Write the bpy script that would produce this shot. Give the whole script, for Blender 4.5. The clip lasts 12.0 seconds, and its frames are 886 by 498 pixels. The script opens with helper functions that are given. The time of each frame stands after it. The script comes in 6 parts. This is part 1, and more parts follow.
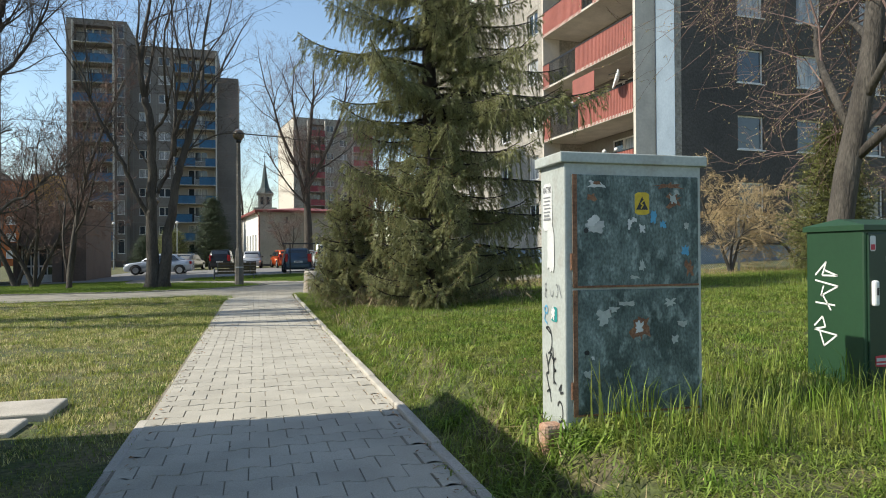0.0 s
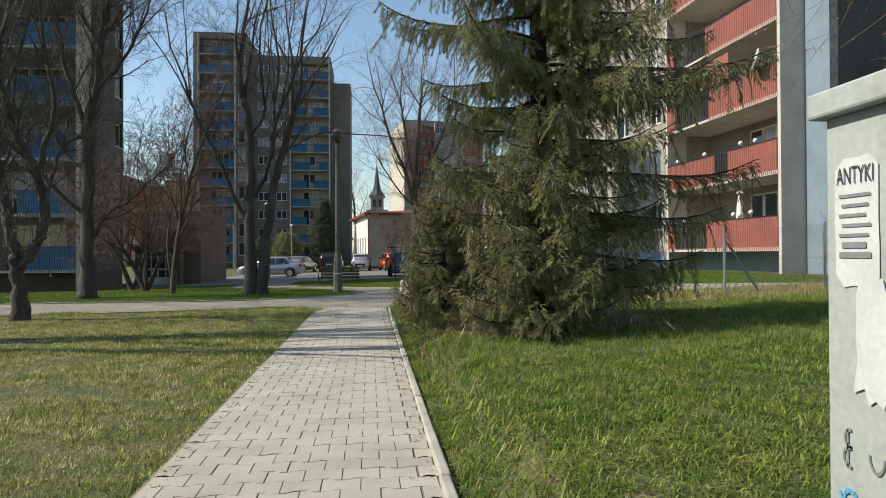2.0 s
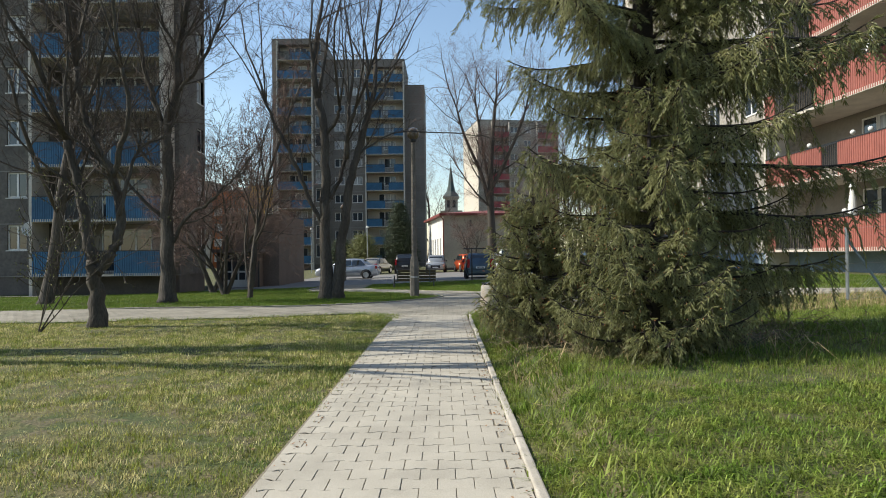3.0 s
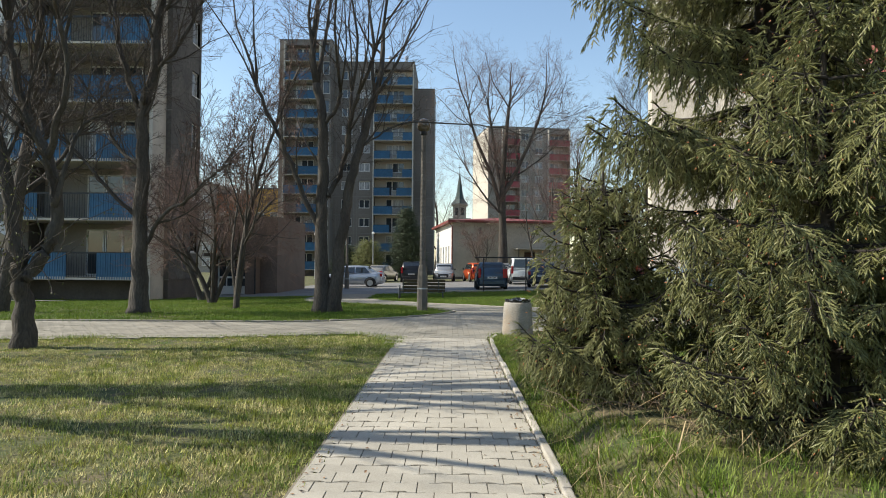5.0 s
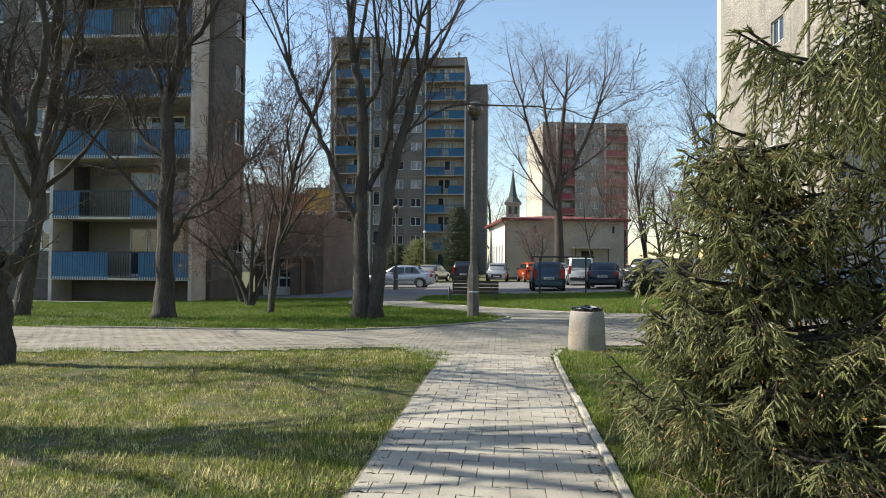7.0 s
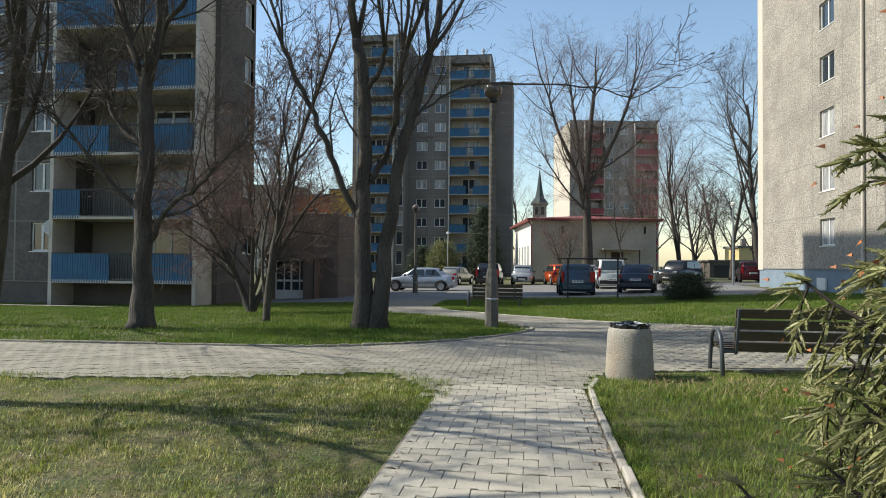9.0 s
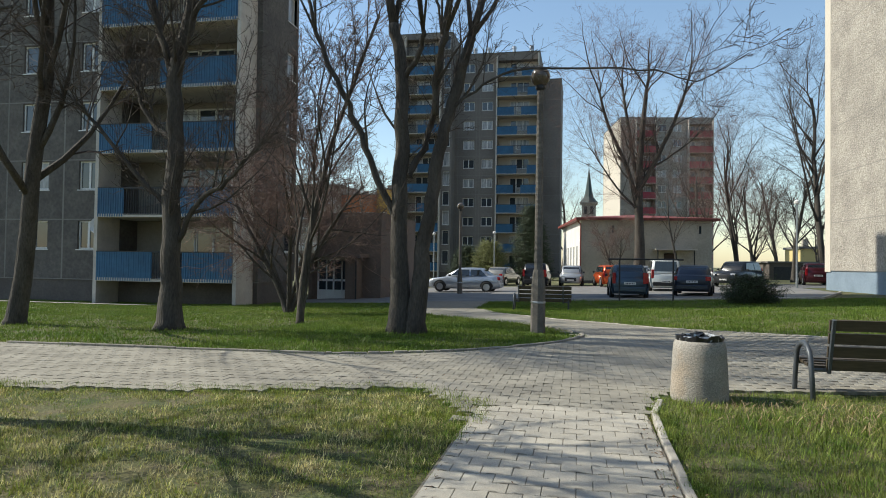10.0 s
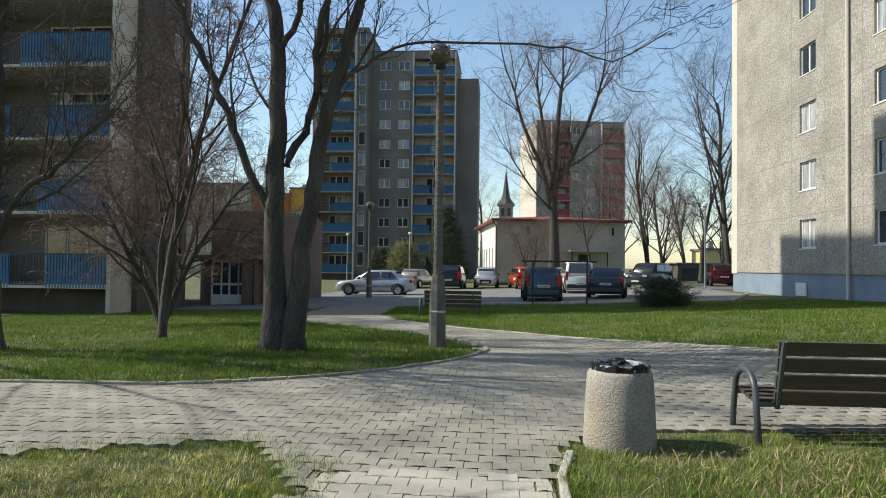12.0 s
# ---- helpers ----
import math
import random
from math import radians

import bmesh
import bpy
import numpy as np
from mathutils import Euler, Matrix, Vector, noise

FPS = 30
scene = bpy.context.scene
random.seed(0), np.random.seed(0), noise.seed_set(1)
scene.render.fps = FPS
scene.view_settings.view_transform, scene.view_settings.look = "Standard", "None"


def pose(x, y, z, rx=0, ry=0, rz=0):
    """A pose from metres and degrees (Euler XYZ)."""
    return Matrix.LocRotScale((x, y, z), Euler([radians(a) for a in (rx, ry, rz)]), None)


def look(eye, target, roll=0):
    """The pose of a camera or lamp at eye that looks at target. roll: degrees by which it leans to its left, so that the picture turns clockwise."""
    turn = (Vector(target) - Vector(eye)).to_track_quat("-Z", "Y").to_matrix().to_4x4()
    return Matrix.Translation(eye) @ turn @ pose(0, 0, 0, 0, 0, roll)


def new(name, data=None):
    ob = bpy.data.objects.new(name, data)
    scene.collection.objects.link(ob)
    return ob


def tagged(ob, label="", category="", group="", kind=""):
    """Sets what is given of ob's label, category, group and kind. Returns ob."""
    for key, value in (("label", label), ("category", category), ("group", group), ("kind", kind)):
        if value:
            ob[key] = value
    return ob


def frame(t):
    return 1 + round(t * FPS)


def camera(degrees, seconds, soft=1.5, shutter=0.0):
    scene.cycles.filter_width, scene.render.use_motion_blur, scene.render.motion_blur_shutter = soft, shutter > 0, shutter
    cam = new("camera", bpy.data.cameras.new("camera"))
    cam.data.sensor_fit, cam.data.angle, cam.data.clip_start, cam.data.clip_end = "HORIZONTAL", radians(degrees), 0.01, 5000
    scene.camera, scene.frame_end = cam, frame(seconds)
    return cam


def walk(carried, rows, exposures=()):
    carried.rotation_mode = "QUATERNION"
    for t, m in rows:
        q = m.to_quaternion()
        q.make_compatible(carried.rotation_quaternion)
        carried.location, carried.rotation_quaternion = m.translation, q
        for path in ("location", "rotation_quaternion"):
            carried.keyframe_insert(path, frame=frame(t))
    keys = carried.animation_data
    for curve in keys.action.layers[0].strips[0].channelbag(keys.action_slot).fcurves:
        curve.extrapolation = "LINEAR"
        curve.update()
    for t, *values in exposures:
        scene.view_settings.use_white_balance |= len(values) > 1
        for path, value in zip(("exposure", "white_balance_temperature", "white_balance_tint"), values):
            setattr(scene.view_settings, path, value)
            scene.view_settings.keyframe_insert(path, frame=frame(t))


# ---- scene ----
cam = camera(67.0, 12.0, soft=1.0)
PATH = [
    (0, (1.904, 2.629, 1.034), (2.445, 4.555, 1.047), -0.4),
    (0.5, (2.119, 3.071, 1.082), (2.568, 5.02, 1.097), -0.3),
    (1, (2.244, 3.532, 1.101), (2.639, 5.492, 1.116), -0.2),
    (1.5, (2.31, 3.96, 1.175), (2.628, 5.935, 1.191), -0.3),
    (2, (2.419, 4.518, 1.198), (2.637, 6.506, 1.216), -0.3),
    (2.5, (2.394, 5.019, 1.208), (2.501, 7.016, 1.23), -0.4),
    (3, (2.315, 5.49, 1.264), (2.313, 7.49, 1.285), -0.6),
    (3.2, (2.307, 5.683, 1.254), (2.279, 7.682, 1.275), -0.4),
    (4.8, (2.158, 7.885, 1.286), (2.133, 9.884, 1.331), 0.5),
    (5, (2.147, 8.123, 1.295), (2.125, 10.122, 1.34), 0.5),
    (5.5, (2.063, 8.703, 1.294), (2.05, 10.702, 1.339), 0.5),
    (6, (2.052, 9.163, 1.29), (2.03, 11.163, 1.337), 0.7),
    (6.5, (2.112, 9.654, 1.29), (1.993, 11.65, 1.334), 0.7),
    (7, (2.123, 10.11, 1.315), (1.943, 12.101, 1.357), 0.5),
    (8.8, (2.221, 11.997, 1.343), (1.967, 13.98, 1.389), 0.5),
    (9, (2.207, 12.199, 1.348), (1.948, 14.182, 1.394), 0.5),
    (9.5, (2.145, 12.711, 1.364), (1.832, 14.686, 1.408), 0.6),
    (10, (2.174, 13.219, 1.356), (1.776, 15.178, 1.4), 0.8),
    (10.5, (2.167, 13.715, 1.345), (1.734, 15.667, 1.392), 0.8),
    (11, (2.174, 14.166, 1.358), (1.726, 16.114, 1.406), 0.9),
    (11.5, (2.335, 14.624, 1.379), (1.912, 16.578, 1.431), 0.9),
    (12, (2.419, 15.073, 1.41), (2.257, 17.066, 1.461), 0.7),
]
walk(cam, [(t, look(eye, target, roll)) for t, eye, target, roll in PATH], [(0, 0.40, 6350, 7), (1, 0.35, 6350, 7), (2, 0.15, 6400, 7), (3, 0.34, 6400, 8), (5, 0.44, 6450, 8), (7, 0.52, 6450, 8), (9, 0.34, 6350, 7), (11.3, 0.24, 6300, 6), (12, 0.32, 6300, 6)])

# ---- light ----
SUN_EL, SUN_AZ = radians(40.5), radians(272)
world = bpy.data.worlds.new("sky")
scene.world = world
world.use_nodes = True
wn = world.node_tree.nodes
sky = wn.new("ShaderNodeTexSky")
sky.sky_type, sky.sun_disc = "NISHITA", False
sky.sun_elevation, sky.sun_rotation = SUN_EL, SUN_AZ
sky.air_density, sky.dust_density, sky.ozone_density = 1.15, 0.5, 0.8
world.node_tree.links.new(sky.outputs[0], wn["Background"].inputs[0])
wn["Background"].inputs[1].default_value = 0.14
to_sun = Vector((math.sin(SUN_AZ) * math.cos(SUN_EL), math.cos(SUN_AZ) * math.cos(SUN_EL), math.sin(SUN_EL)))
sun = new("sun", bpy.data.lights.new("sun", "SUN"))
sun.data.energy, sun.data.angle, sun.data.color = 5.0, radians(0.5), (1.0, 0.925, 0.80)
sun.matrix_world = look(to_sun * 100, (0, 0, 0))

# ---- materials ----
def material(name, color, rough=0.8, metal=0.0, second=None, scale=3.0, amount=0.5, fine=60.0, fine_amount=0.15, bump=0.0, bump_scale=80.0,
             stretch=(1, 1, 1), vary=0.0, island=0.0, translucent=0.0, spec=0.5, third=None, third_scale=1.0, third_amount=0.0, sharp=False):
    """Two-scale procedural surface: broad patches of a second colour, fine grain, bump; vary: change from object to object."""
    m = bpy.data.materials.new(name)
    m.use_nodes = True
    nt = m.node_tree
    N, L = nt.nodes, nt.links
    b = N["Principled BSDF"]
    b.inputs["Roughness"].default_value, b.inputs["Metallic"].default_value = rough, metal
    b.inputs["Specular IOR Level"].default_value = spec
    geo = N.new("ShaderNodeNewGeometry")
    mp = N.new("ShaderNodeMapping")
    mp.inputs["Scale"].default_value = stretch
    L.new(geo.outputs["Position"], mp.inputs["Vector"])
    def tex(sc, detail=4.0):
        t = N.new("ShaderNodeTexNoise")
        t.inputs["Scale"].default_value, t.inputs["Detail"].default_value = sc, detail
        L.new(mp.outputs[0], t.inputs["Vector"])
        return t
    def ramp(src, lo, hi):
        r = N.new("ShaderNodeMapRange")
        r.inputs[1].default_value, r.inputs[2].default_value = lo, hi
        L.new(src, r.inputs[0])
        return r.outputs[0]
    def mix(fac, a, c, mode="MIX"):
        x = N.new("ShaderNodeMix")
        x.data_type, x.blend_type = "RGBA", mode
        if isinstance(fac, float): x.inputs[0].default_value = fac
        else: L.new(fac, x.inputs[0])
        for k, v in ((6, a), (7, c)):
            if isinstance(v, tuple): x.inputs[k].default_value = (*v, 1)
            else: L.new(v, x.inputs[k])
        return x.outputs[2]
    def scaled(src, k):
        x = N.new("ShaderNodeMath")
        x.operation = "MULTIPLY"
        x.inputs[1].default_value = k
        L.new(src, x.inputs[0])
        return x.outputs[0]
    col = color
    big = tex(scale, 10.0 if sharp else 4.0)
    if second:
        col = mix(scaled(ramp(big.outputs[0], *((0.49, 0.55) if sharp else (0.38, 0.66))), amount * 1.4), color, second)
    if third:
        t3 = tex(third_scale, 10.0 if sharp else 6.0)
        col = mix(scaled(ramp(t3.outputs[0], *((0.56, 0.585) if sharp else (0.52, 0.62))), third_amount), col, third)
    grain = tex(fine, 3.0)
    g = N.new("ShaderNodeMapRange")
    g.inputs[1].default_value, g.inputs[2].default_value = 0.25, 0.75
    g.inputs[3].default_value, g.inputs[4].default_value = 1 - fine_amount, 1 + fine_amount
    L.new(grain.outputs[0], g.inputs[0])
    val = g.outputs[0]
    if vary or island:
        info = N.new("ShaderNodeObjectInfo") if vary else geo
        r = N.new("ShaderNodeMapRange")
        k = vary or island
        r.inputs[3].default_value, r.inputs[4].default_value = 1 - k, 1 + k
        L.new(info.outputs["Random"] if vary else geo.outputs["Random Per Island"], r.inputs[0])
        x = N.new("ShaderNodeMath")
        x.operation = "MULTIPLY"
        L.new(val, x.inputs[0]), L.new(r.outputs[0], x.inputs[1])
        val = x.outputs[0]
    hs = N.new("ShaderNodeHueSaturation")
    L.new(val, hs.inputs["Value"])
    if isinstance(col, tuple): hs.inputs["Color"].default_value = (*col, 1)
    else: L.new(col, hs.inputs["Color"])
    L.new(hs.outputs[0], b.inputs["Base Color"])
    if bump:
        t = tex(bump_scale, 5.0)
        bn = N.new("ShaderNodeBump")
        bn.inputs["Strength"].default_value, bn.inputs["Distance"].default_value = bump, 1.0 / bump_scale
        L.new(t.outputs[0], bn.inputs["Height"]), L.new(bn.outputs[0], b.inputs["Normal"])
    if translucent:
        tr = N.new("ShaderNodeBsdfTranslucent")
        L.new(hs.outputs[0], tr.inputs[0])
        ms = N.new("ShaderNodeMixShader")
        ms.inputs[0].default_value = translucent
        L.new(b.outputs[0], ms.inputs[1]), L.new(tr.outputs[0], ms.inputs[2])
        L.new(ms.outputs[0], N["Material Output"].inputs[0])
    return m


def plain(name, color, rough=0.6, metal=0.0, **kw):
    return material(name, color, rough, metal, second=tuple(c * 0.8 for c in color), amount=0.4, **kw)


lawn_m = material("lawn soil", (0.055, 0.075, 0.018), 0.95, second=(0.13, 0.115, 0.045), scale=2.2, amount=0.7, fine=28, fine_amount=0.6, bump=0.8, bump_scale=30, third=(0.14, 0.105, 0.065), third_scale=3.5, third_amount=0.6)
grass_lush = material("lush grass", (0.13, 0.205, 0.026), 0.55, second=(0.26, 0.285, 0.065), scale=4.5, amount=0.7, fine=17, fine_amount=0.5, island=0.55, translucent=0.35, spec=0.3)
# Far lawn: darker copy of the lush grass, tree shade included in its colour.
grass_far = material("shaded lawn grass", (0.105, 0.175, 0.02), 0.55, second=(0.165, 0.22, 0.035), scale=0.7, amount=0.7, fine=5, fine_amount=0.3, island=0.3, translucent=0.3, spec=0.25)
grass_dry = material("mown dry grass", (0.27, 0.285, 0.055), 0.65, second=(0.58, 0.51, 0.25), scale=3.6, amount=0.85, fine=13, fine_amount=0.55, island=0.55, translucent=0.25, spec=0.25)
straw_m = material("dry straw", (0.42, 0.32, 0.17), 0.8, second=(0.3, 0.2, 0.1), scale=4, island=0.3)
paver_m = material("concrete paver", (0.43, 0.395, 0.325), 0.88, second=(0.32, 0.293, 0.24), scale=2.2, amount=0.5, fine=160, fine_amount=0.16, bump=0.35, bump_scale=220, vary=0.05)
paver_far_m = material("concrete paver worn", (0.43, 0.395, 0.325), 0.88, second=(0.32, 0.293, 0.24), scale=1.6, amount=0.6, fine=120, fine_amount=0.16, island=0.05)
# Junction pavers: the footpath's concrete darkened to stand for tree shade.
paver_shade_m = material("tree-shaded grey paver", (0.30, 0.278, 0.225), 0.9, second=(0.195, 0.18, 0.145), scale=1.3, amount=0.6, fine=120, fine_amount=0.18, island=0.07)
kerb_old_m = material("dark old kerb", (0.30, 0.27, 0.225), 0.92, second=(0.17, 0.16, 0.125), scale=5, amount=0.6, fine=130, fine_amount=0.22, bump=0.4, bump_scale=150, vary=0.1)
joint_m = material("sandy joint", (0.24, 0.205, 0.155), 0.95, second=(0.17, 0.15, 0.10), scale=5, fine=90, fine_amount=0.3)
kerb_m = material("concrete kerb", (0.46, 0.42, 0.36), 0.9, second=(0.32, 0.29, 0.24), scale=4, amount=0.6, fine=130, fine_amount=0.22, bump=0.4, bump_scale=150, vary=0.08)
asphalt_m = material("asphalt", (0.15, 0.145, 0.14), 0.9, second=(0.22, 0.21, 0.195), scale=0.7, amount=0.5, fine=120, fine_amount=0.25, bump=0.3, bump_scale=160)
panel_m = material("pebbledash panel", (0.375, 0.342, 0.292), 0.92, second=(0.275, 0.25, 0.215), scale=0.7, amount=0.7, fine=9, fine_amount=0.34, bump=1.0, bump_scale=14, third=(0.27, 0.24, 0.20), third_scale=3.5, third_amount=0.45)
# Left block's panels: base colour lowered to deepen the unlit facade.
panel_shaded = material("shaded weathered grey panel", (0.145, 0.130, 0.113), 0.92, second=(0.098, 0.088, 0.079), scale=0.9, amount=0.7, fine=7, fine_amount=0.24, bump=0.5, bump_scale=14, third=(0.09, 0.08, 0.07), third_scale=2.6, third_amount=0.35)
panel_mid = material("grey brown panel", (0.20, 0.178, 0.156), 0.92, second=(0.145, 0.13, 0.115), scale=0.3, amount=0.6, fine=5, fine_amount=0.14)
panel_light = material("cream render", (0.54, 0.49, 0.41), 0.9, second=(0.52, 0.47, 0.40), scale=0.4, amount=0.5, fine=9, fine_amount=0.08)
# End wall's shade is put into the colour, far darker than the facade.
gable_shaded_m = material("shaded pebbledash gable", (0.085, 0.078, 0.07), 0.92, second=(0.06, 0.055, 0.05), scale=0.5, amount=0.6, fine=14, fine_amount=0.3, bump=0.5, bump_scale=20)
seam_m = material("mastic joint", (0.24, 0.225, 0.20), 0.9, fine=20, fine_amount=0.1)
white_m = material("white plaster", (0.70, 0.68, 0.64), 0.85, second=(0.58, 0.55, 0.5), scale=0.6, fine=8, fine_amount=0.06)
plinth_blue = material("blue grey plinth paint", (0.20, 0.255, 0.31), 0.85, second=(0.15, 0.195, 0.24), scale=1, fine=12, fine_amount=0.1)
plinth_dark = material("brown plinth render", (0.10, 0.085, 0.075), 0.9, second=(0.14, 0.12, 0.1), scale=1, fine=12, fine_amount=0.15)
slab_m = material("balcony concrete", (0.55, 0.50, 0.43), 0.88, second=(0.42, 0.38, 0.33), scale=1.5, fine=10, fine_amount=0.08)
blue_rail = material("blue corrugated sheet", (0.030, 0.120, 0.225), 0.55, second=(0.022, 0.085, 0.165), scale=1.2, fine=6, fine_amount=0.1, vary=0.16)
red_rail = material("red corrugated sheet", (0.30, 0.10, 0.075), 0.6, second=(0.24, 0.08, 0.06), scale=1.2, fine=6, fine_amount=0.1, vary=0.12)
crimson_rail = material("crimson panel", (0.34, 0.04, 0.06), 0.6, second=(0.26, 0.03, 0.05), scale=1, vary=0.12)
dark_metal = material("dark painted steel", (0.022, 0.024, 0.027), 0.5, 0.3, second=(0.04, 0.04, 0.042), scale=5, fine=40, fine_amount=0.2)
steel_m = material("galvanised steel", (0.42, 0.44, 0.46), 0.42, 0.8, second=(0.3, 0.31, 0.33), scale=6, fine=30, fine_amount=0.15)
frame_m = material("white window frame", (0.74, 0.73, 0.70), 0.5, second=(0.66, 0.64, 0.6), scale=2)
glass_m = plain("dark window glass", (0.035, 0.045, 0.055), 0.05, 0.0, spec=0.9)
curtain_m = material("curtained window", (0.46, 0.45, 0.43), 0.25, second=(0.2, 0.21, 0.22), scale=1.3, amount=0.7, fine=6, fine_amount=0.25, stretch=(3, 3, 0.4), spec=0.8)
roof_red = material("red roof sheet", (0.22, 0.05, 0.04), 0.6, second=(0.16, 0.04, 0.035), scale=1)
brown_m = material("brown render", (0.145, 0.108, 0.085), 0.9, second=(0.11, 0.084, 0.066), scale=1, fine=10)
bark_m = material("grey brown bark", (0.052, 0.044, 0.036), 0.95, second=(0.095, 0.083, 0.068), scale=5, amount=0.6, fine=40, fine_amount=0.35, bump=0.9, bump_scale=30, stretch=(1, 1, 0.25))
twig_m = material("thin twigs", (0.060, 0.046, 0.037), 0.9, second=(0.09, 0.07, 0.056), scale=1.5, island=0.25)
twig_red = material("budding twigs", (0.15, 0.095, 0.078), 0.9, second=(0.20, 0.14, 0.115), scale=1.5, island=0.25)
catkin_m = material("pale catkins", (0.42, 0.36, 0.16), 0.8, second=(0.3, 0.24, 0.12), scale=3, island=0.25)
needle_m = material("spruce needles", (0.165, 0.185, 0.066), 0.6, second=(0.27, 0.27, 0.12), scale=2.2, amount=0.75, fine=10, fine_amount=0.25, island=0.3, translucent=0.25, spec=0.35)
needle_yellow = material("yellow green needles", (0.16, 0.165, 0.04), 0.6, second=(0.09, 0.10, 0.03), scale=2, island=0.3, translucent=0.15)
needle_dark = material("dark conifer foliage", (0.035, 0.055, 0.022), 0.65, second=(0.055, 0.075, 0.03), scale=1.5, island=0.3)

# ---- geometry helpers ----
class Build:
    """Collects vertices and faces for one mesh."""
    def __init__(self): self.v, self.f = [], []
    def box(self, x0, y0, z0, x1, y1, z1):
        n = len(self.v)
        self.v += [(x0, y0, z0), (x1, y0, z0), (x1, y1, z0), (x0, y1, z0), (x0, y0, z1), (x1, y0, z1), (x1, y1, z1), (x0, y1, z1)]
        self.f += [(n, n + 3, n + 2, n + 1), (n + 4, n + 5, n + 6, n + 7), (n, n + 1, n + 5, n + 4), (n + 1, n + 2, n + 6, n + 5), (n + 2, n + 3, n + 7, n + 6), (n + 3, n, n + 4, n + 7)]
        return self
    def tube(self, pts, radii, sides=6, caps=True):
        n0 = len(self.v)
        pts = [Vector(p) for p in pts]
        up = Vector((0.31, 0.17, 0.93))
        for i, p in enumerate(pts):
            d = (pts[min(i + 1, len(pts) - 1)] - pts[max(i - 1, 0)]).normalized()
            a = d.cross(up)
            a = a.normalized() if a.length > 1e-3 else Vector((1, 0, 0))
            b = d.cross(a)
            for k in range(sides):
                w = 2 * math.pi * k / sides
                self.v.append(tuple(p + (a * math.cos(w) + b * math.sin(w)) * radii[i]))
        for i in range(len(pts) - 1):
            for k in range(sides):
                a, b = n0 + i * sides + k, n0 + i * sides + (k + 1) % sides
                self.f.append((a, b, b + sides, a + sides))
        if caps:
            self.f.append(tuple(n0 + k for k in reversed(range(sides))))
            self.f.append(tuple(n0 + (len(pts) - 1) * sides + k for k in range(sides)))
        return self
    def lathe(self, profile, sides=24, at=(0, 0)):
        """profile: (radius, z) rows from bottom to top."""
        n0 = len(self.v)
        for r, z in profile:
            for k in range(sides):
                w = 2 * math.pi * k / sides
                self.v.append((at[0] + r * math.cos(w), at[1] + r * math.sin(w), z))
        for i in range(len(profile) - 1):
            for k in range(sides):
                a, b = n0 + i * sides + k, n0 + i * sides + (k + 1) % sides
                self.f.append((a, b, b + sides, a + sides))
        self.f.append(tuple(n0 + k for k in reversed(range(sides))))
        self.f.append(tuple(n0 + (len(profile) - 1) * sides + k for k in range(sides)))
        return self
    def prism(self, outline, z0, z1):
        n, c = len(self.v), len(outline)
        self.v += [(x, y, z0) for x, y in outline] + [(x, y, z1) for x, y in outline]
        self.f.append(tuple(n + c + i for i in range(c)))
        self.f.append(tuple(n + i for i in reversed(range(c))))
        for i in range(c):
            j = (i + 1) % c
            self.f.append((n + i, n + j, n + c + j, n + c + i))
        return self
    def mesh(self, name, mat, smooth=False):
        me = bpy.data.meshes.new(name)
        me.from_pydata(self.v, [], self.f)
        me.materials.append(mat)
        if smooth: me.shade_smooth()
        me.update()
        return me


def thing(name, label, category, group="", kind="", at=(0, 0, 0), rz=0):
    ob = new(name)
    ob.empty_display_size = 0.2
    ob.location, ob.rotation_euler = at, (0, 0, radians(rz))
    return tagged(ob, label, category, group, kind)


def part(name, shape, mat, parent, label="", smooth=False, at=(0, 0, 0), rot=(0, 0, 0)):
    """Links a Build, or a ready mesh, as one mesh under a thing or part."""
    me = shape.mesh(name, mat, smooth) if isinstance(shape, Build) else shape
    ob = new(name, me)
    ob.parent, ob.location, ob.rotation_euler = parent, at, [radians(a) for a in rot]
    if label: ob["label"] = label
    return ob


def alone(name, shape, mat, label, category, kind="", group="", smooth=False):
    ob = new(name, shape.mesh(name, mat, smooth) if isinstance(shape, Build) else shape)
    return tagged(ob, label, category, group, kind)


def scatter(name, tv, tf, mats, mat):
    """One mesh of many small copies of a triangle template: tv (n, 3), tf (m, 3), mats (k, 3, 4)."""
    tv, tf, mats = np.asarray(tv, float), np.asarray(tf), np.asarray(mats, float)
    k, n, m = len(mats), len(tv), len(tf)
    v = np.einsum("kij,nj->kni", mats[:, :, :3], tv) + mats[:, None, :, 3]
    f = tf[None] + (np.arange(k) * n)[:, None, None]
    me = bpy.data.meshes.new(name)
    me.vertices.add(k * n)
    me.vertices.foreach_set("co", v.reshape(-1))
    me.loops.add(k * m * 3)
    me.loops.foreach_set("vertex_index", f.reshape(-1).astype(np.int32))
    me.polygons.add(k * m)
    me.polygons.foreach_set("loop_start", np.arange(0, k * m * 3, 3, dtype=np.int32))
    me.materials.append(mat)
    me.update(calc_edges=True)
    me.shade_flat()
    return me


def smooth(t):
    t = min(1.0, max(0.0, t))
    return t * t * (3 - 2 * t)


def gz(x, y):
    """Height of the ground: level along the path, a low bank beside the cabinets, falling gently behind the junction."""
    far = smooth((y - 21) / 21)
    z = far * (-0.22 + 0.024 * min(18.0, max(-14.0, x)))
    if x > 2.85:
        near = 1 - smooth((y - 27) / 20)
        z += 0.25 * smooth((x - 2.9) / 0.45) * (1 - smooth((y - 12.5) / 6))
        z += near * 0.036 * max(0.0, x - 4.0) * (1 - 0.4 * smooth((10 - y) / 8))
    return z

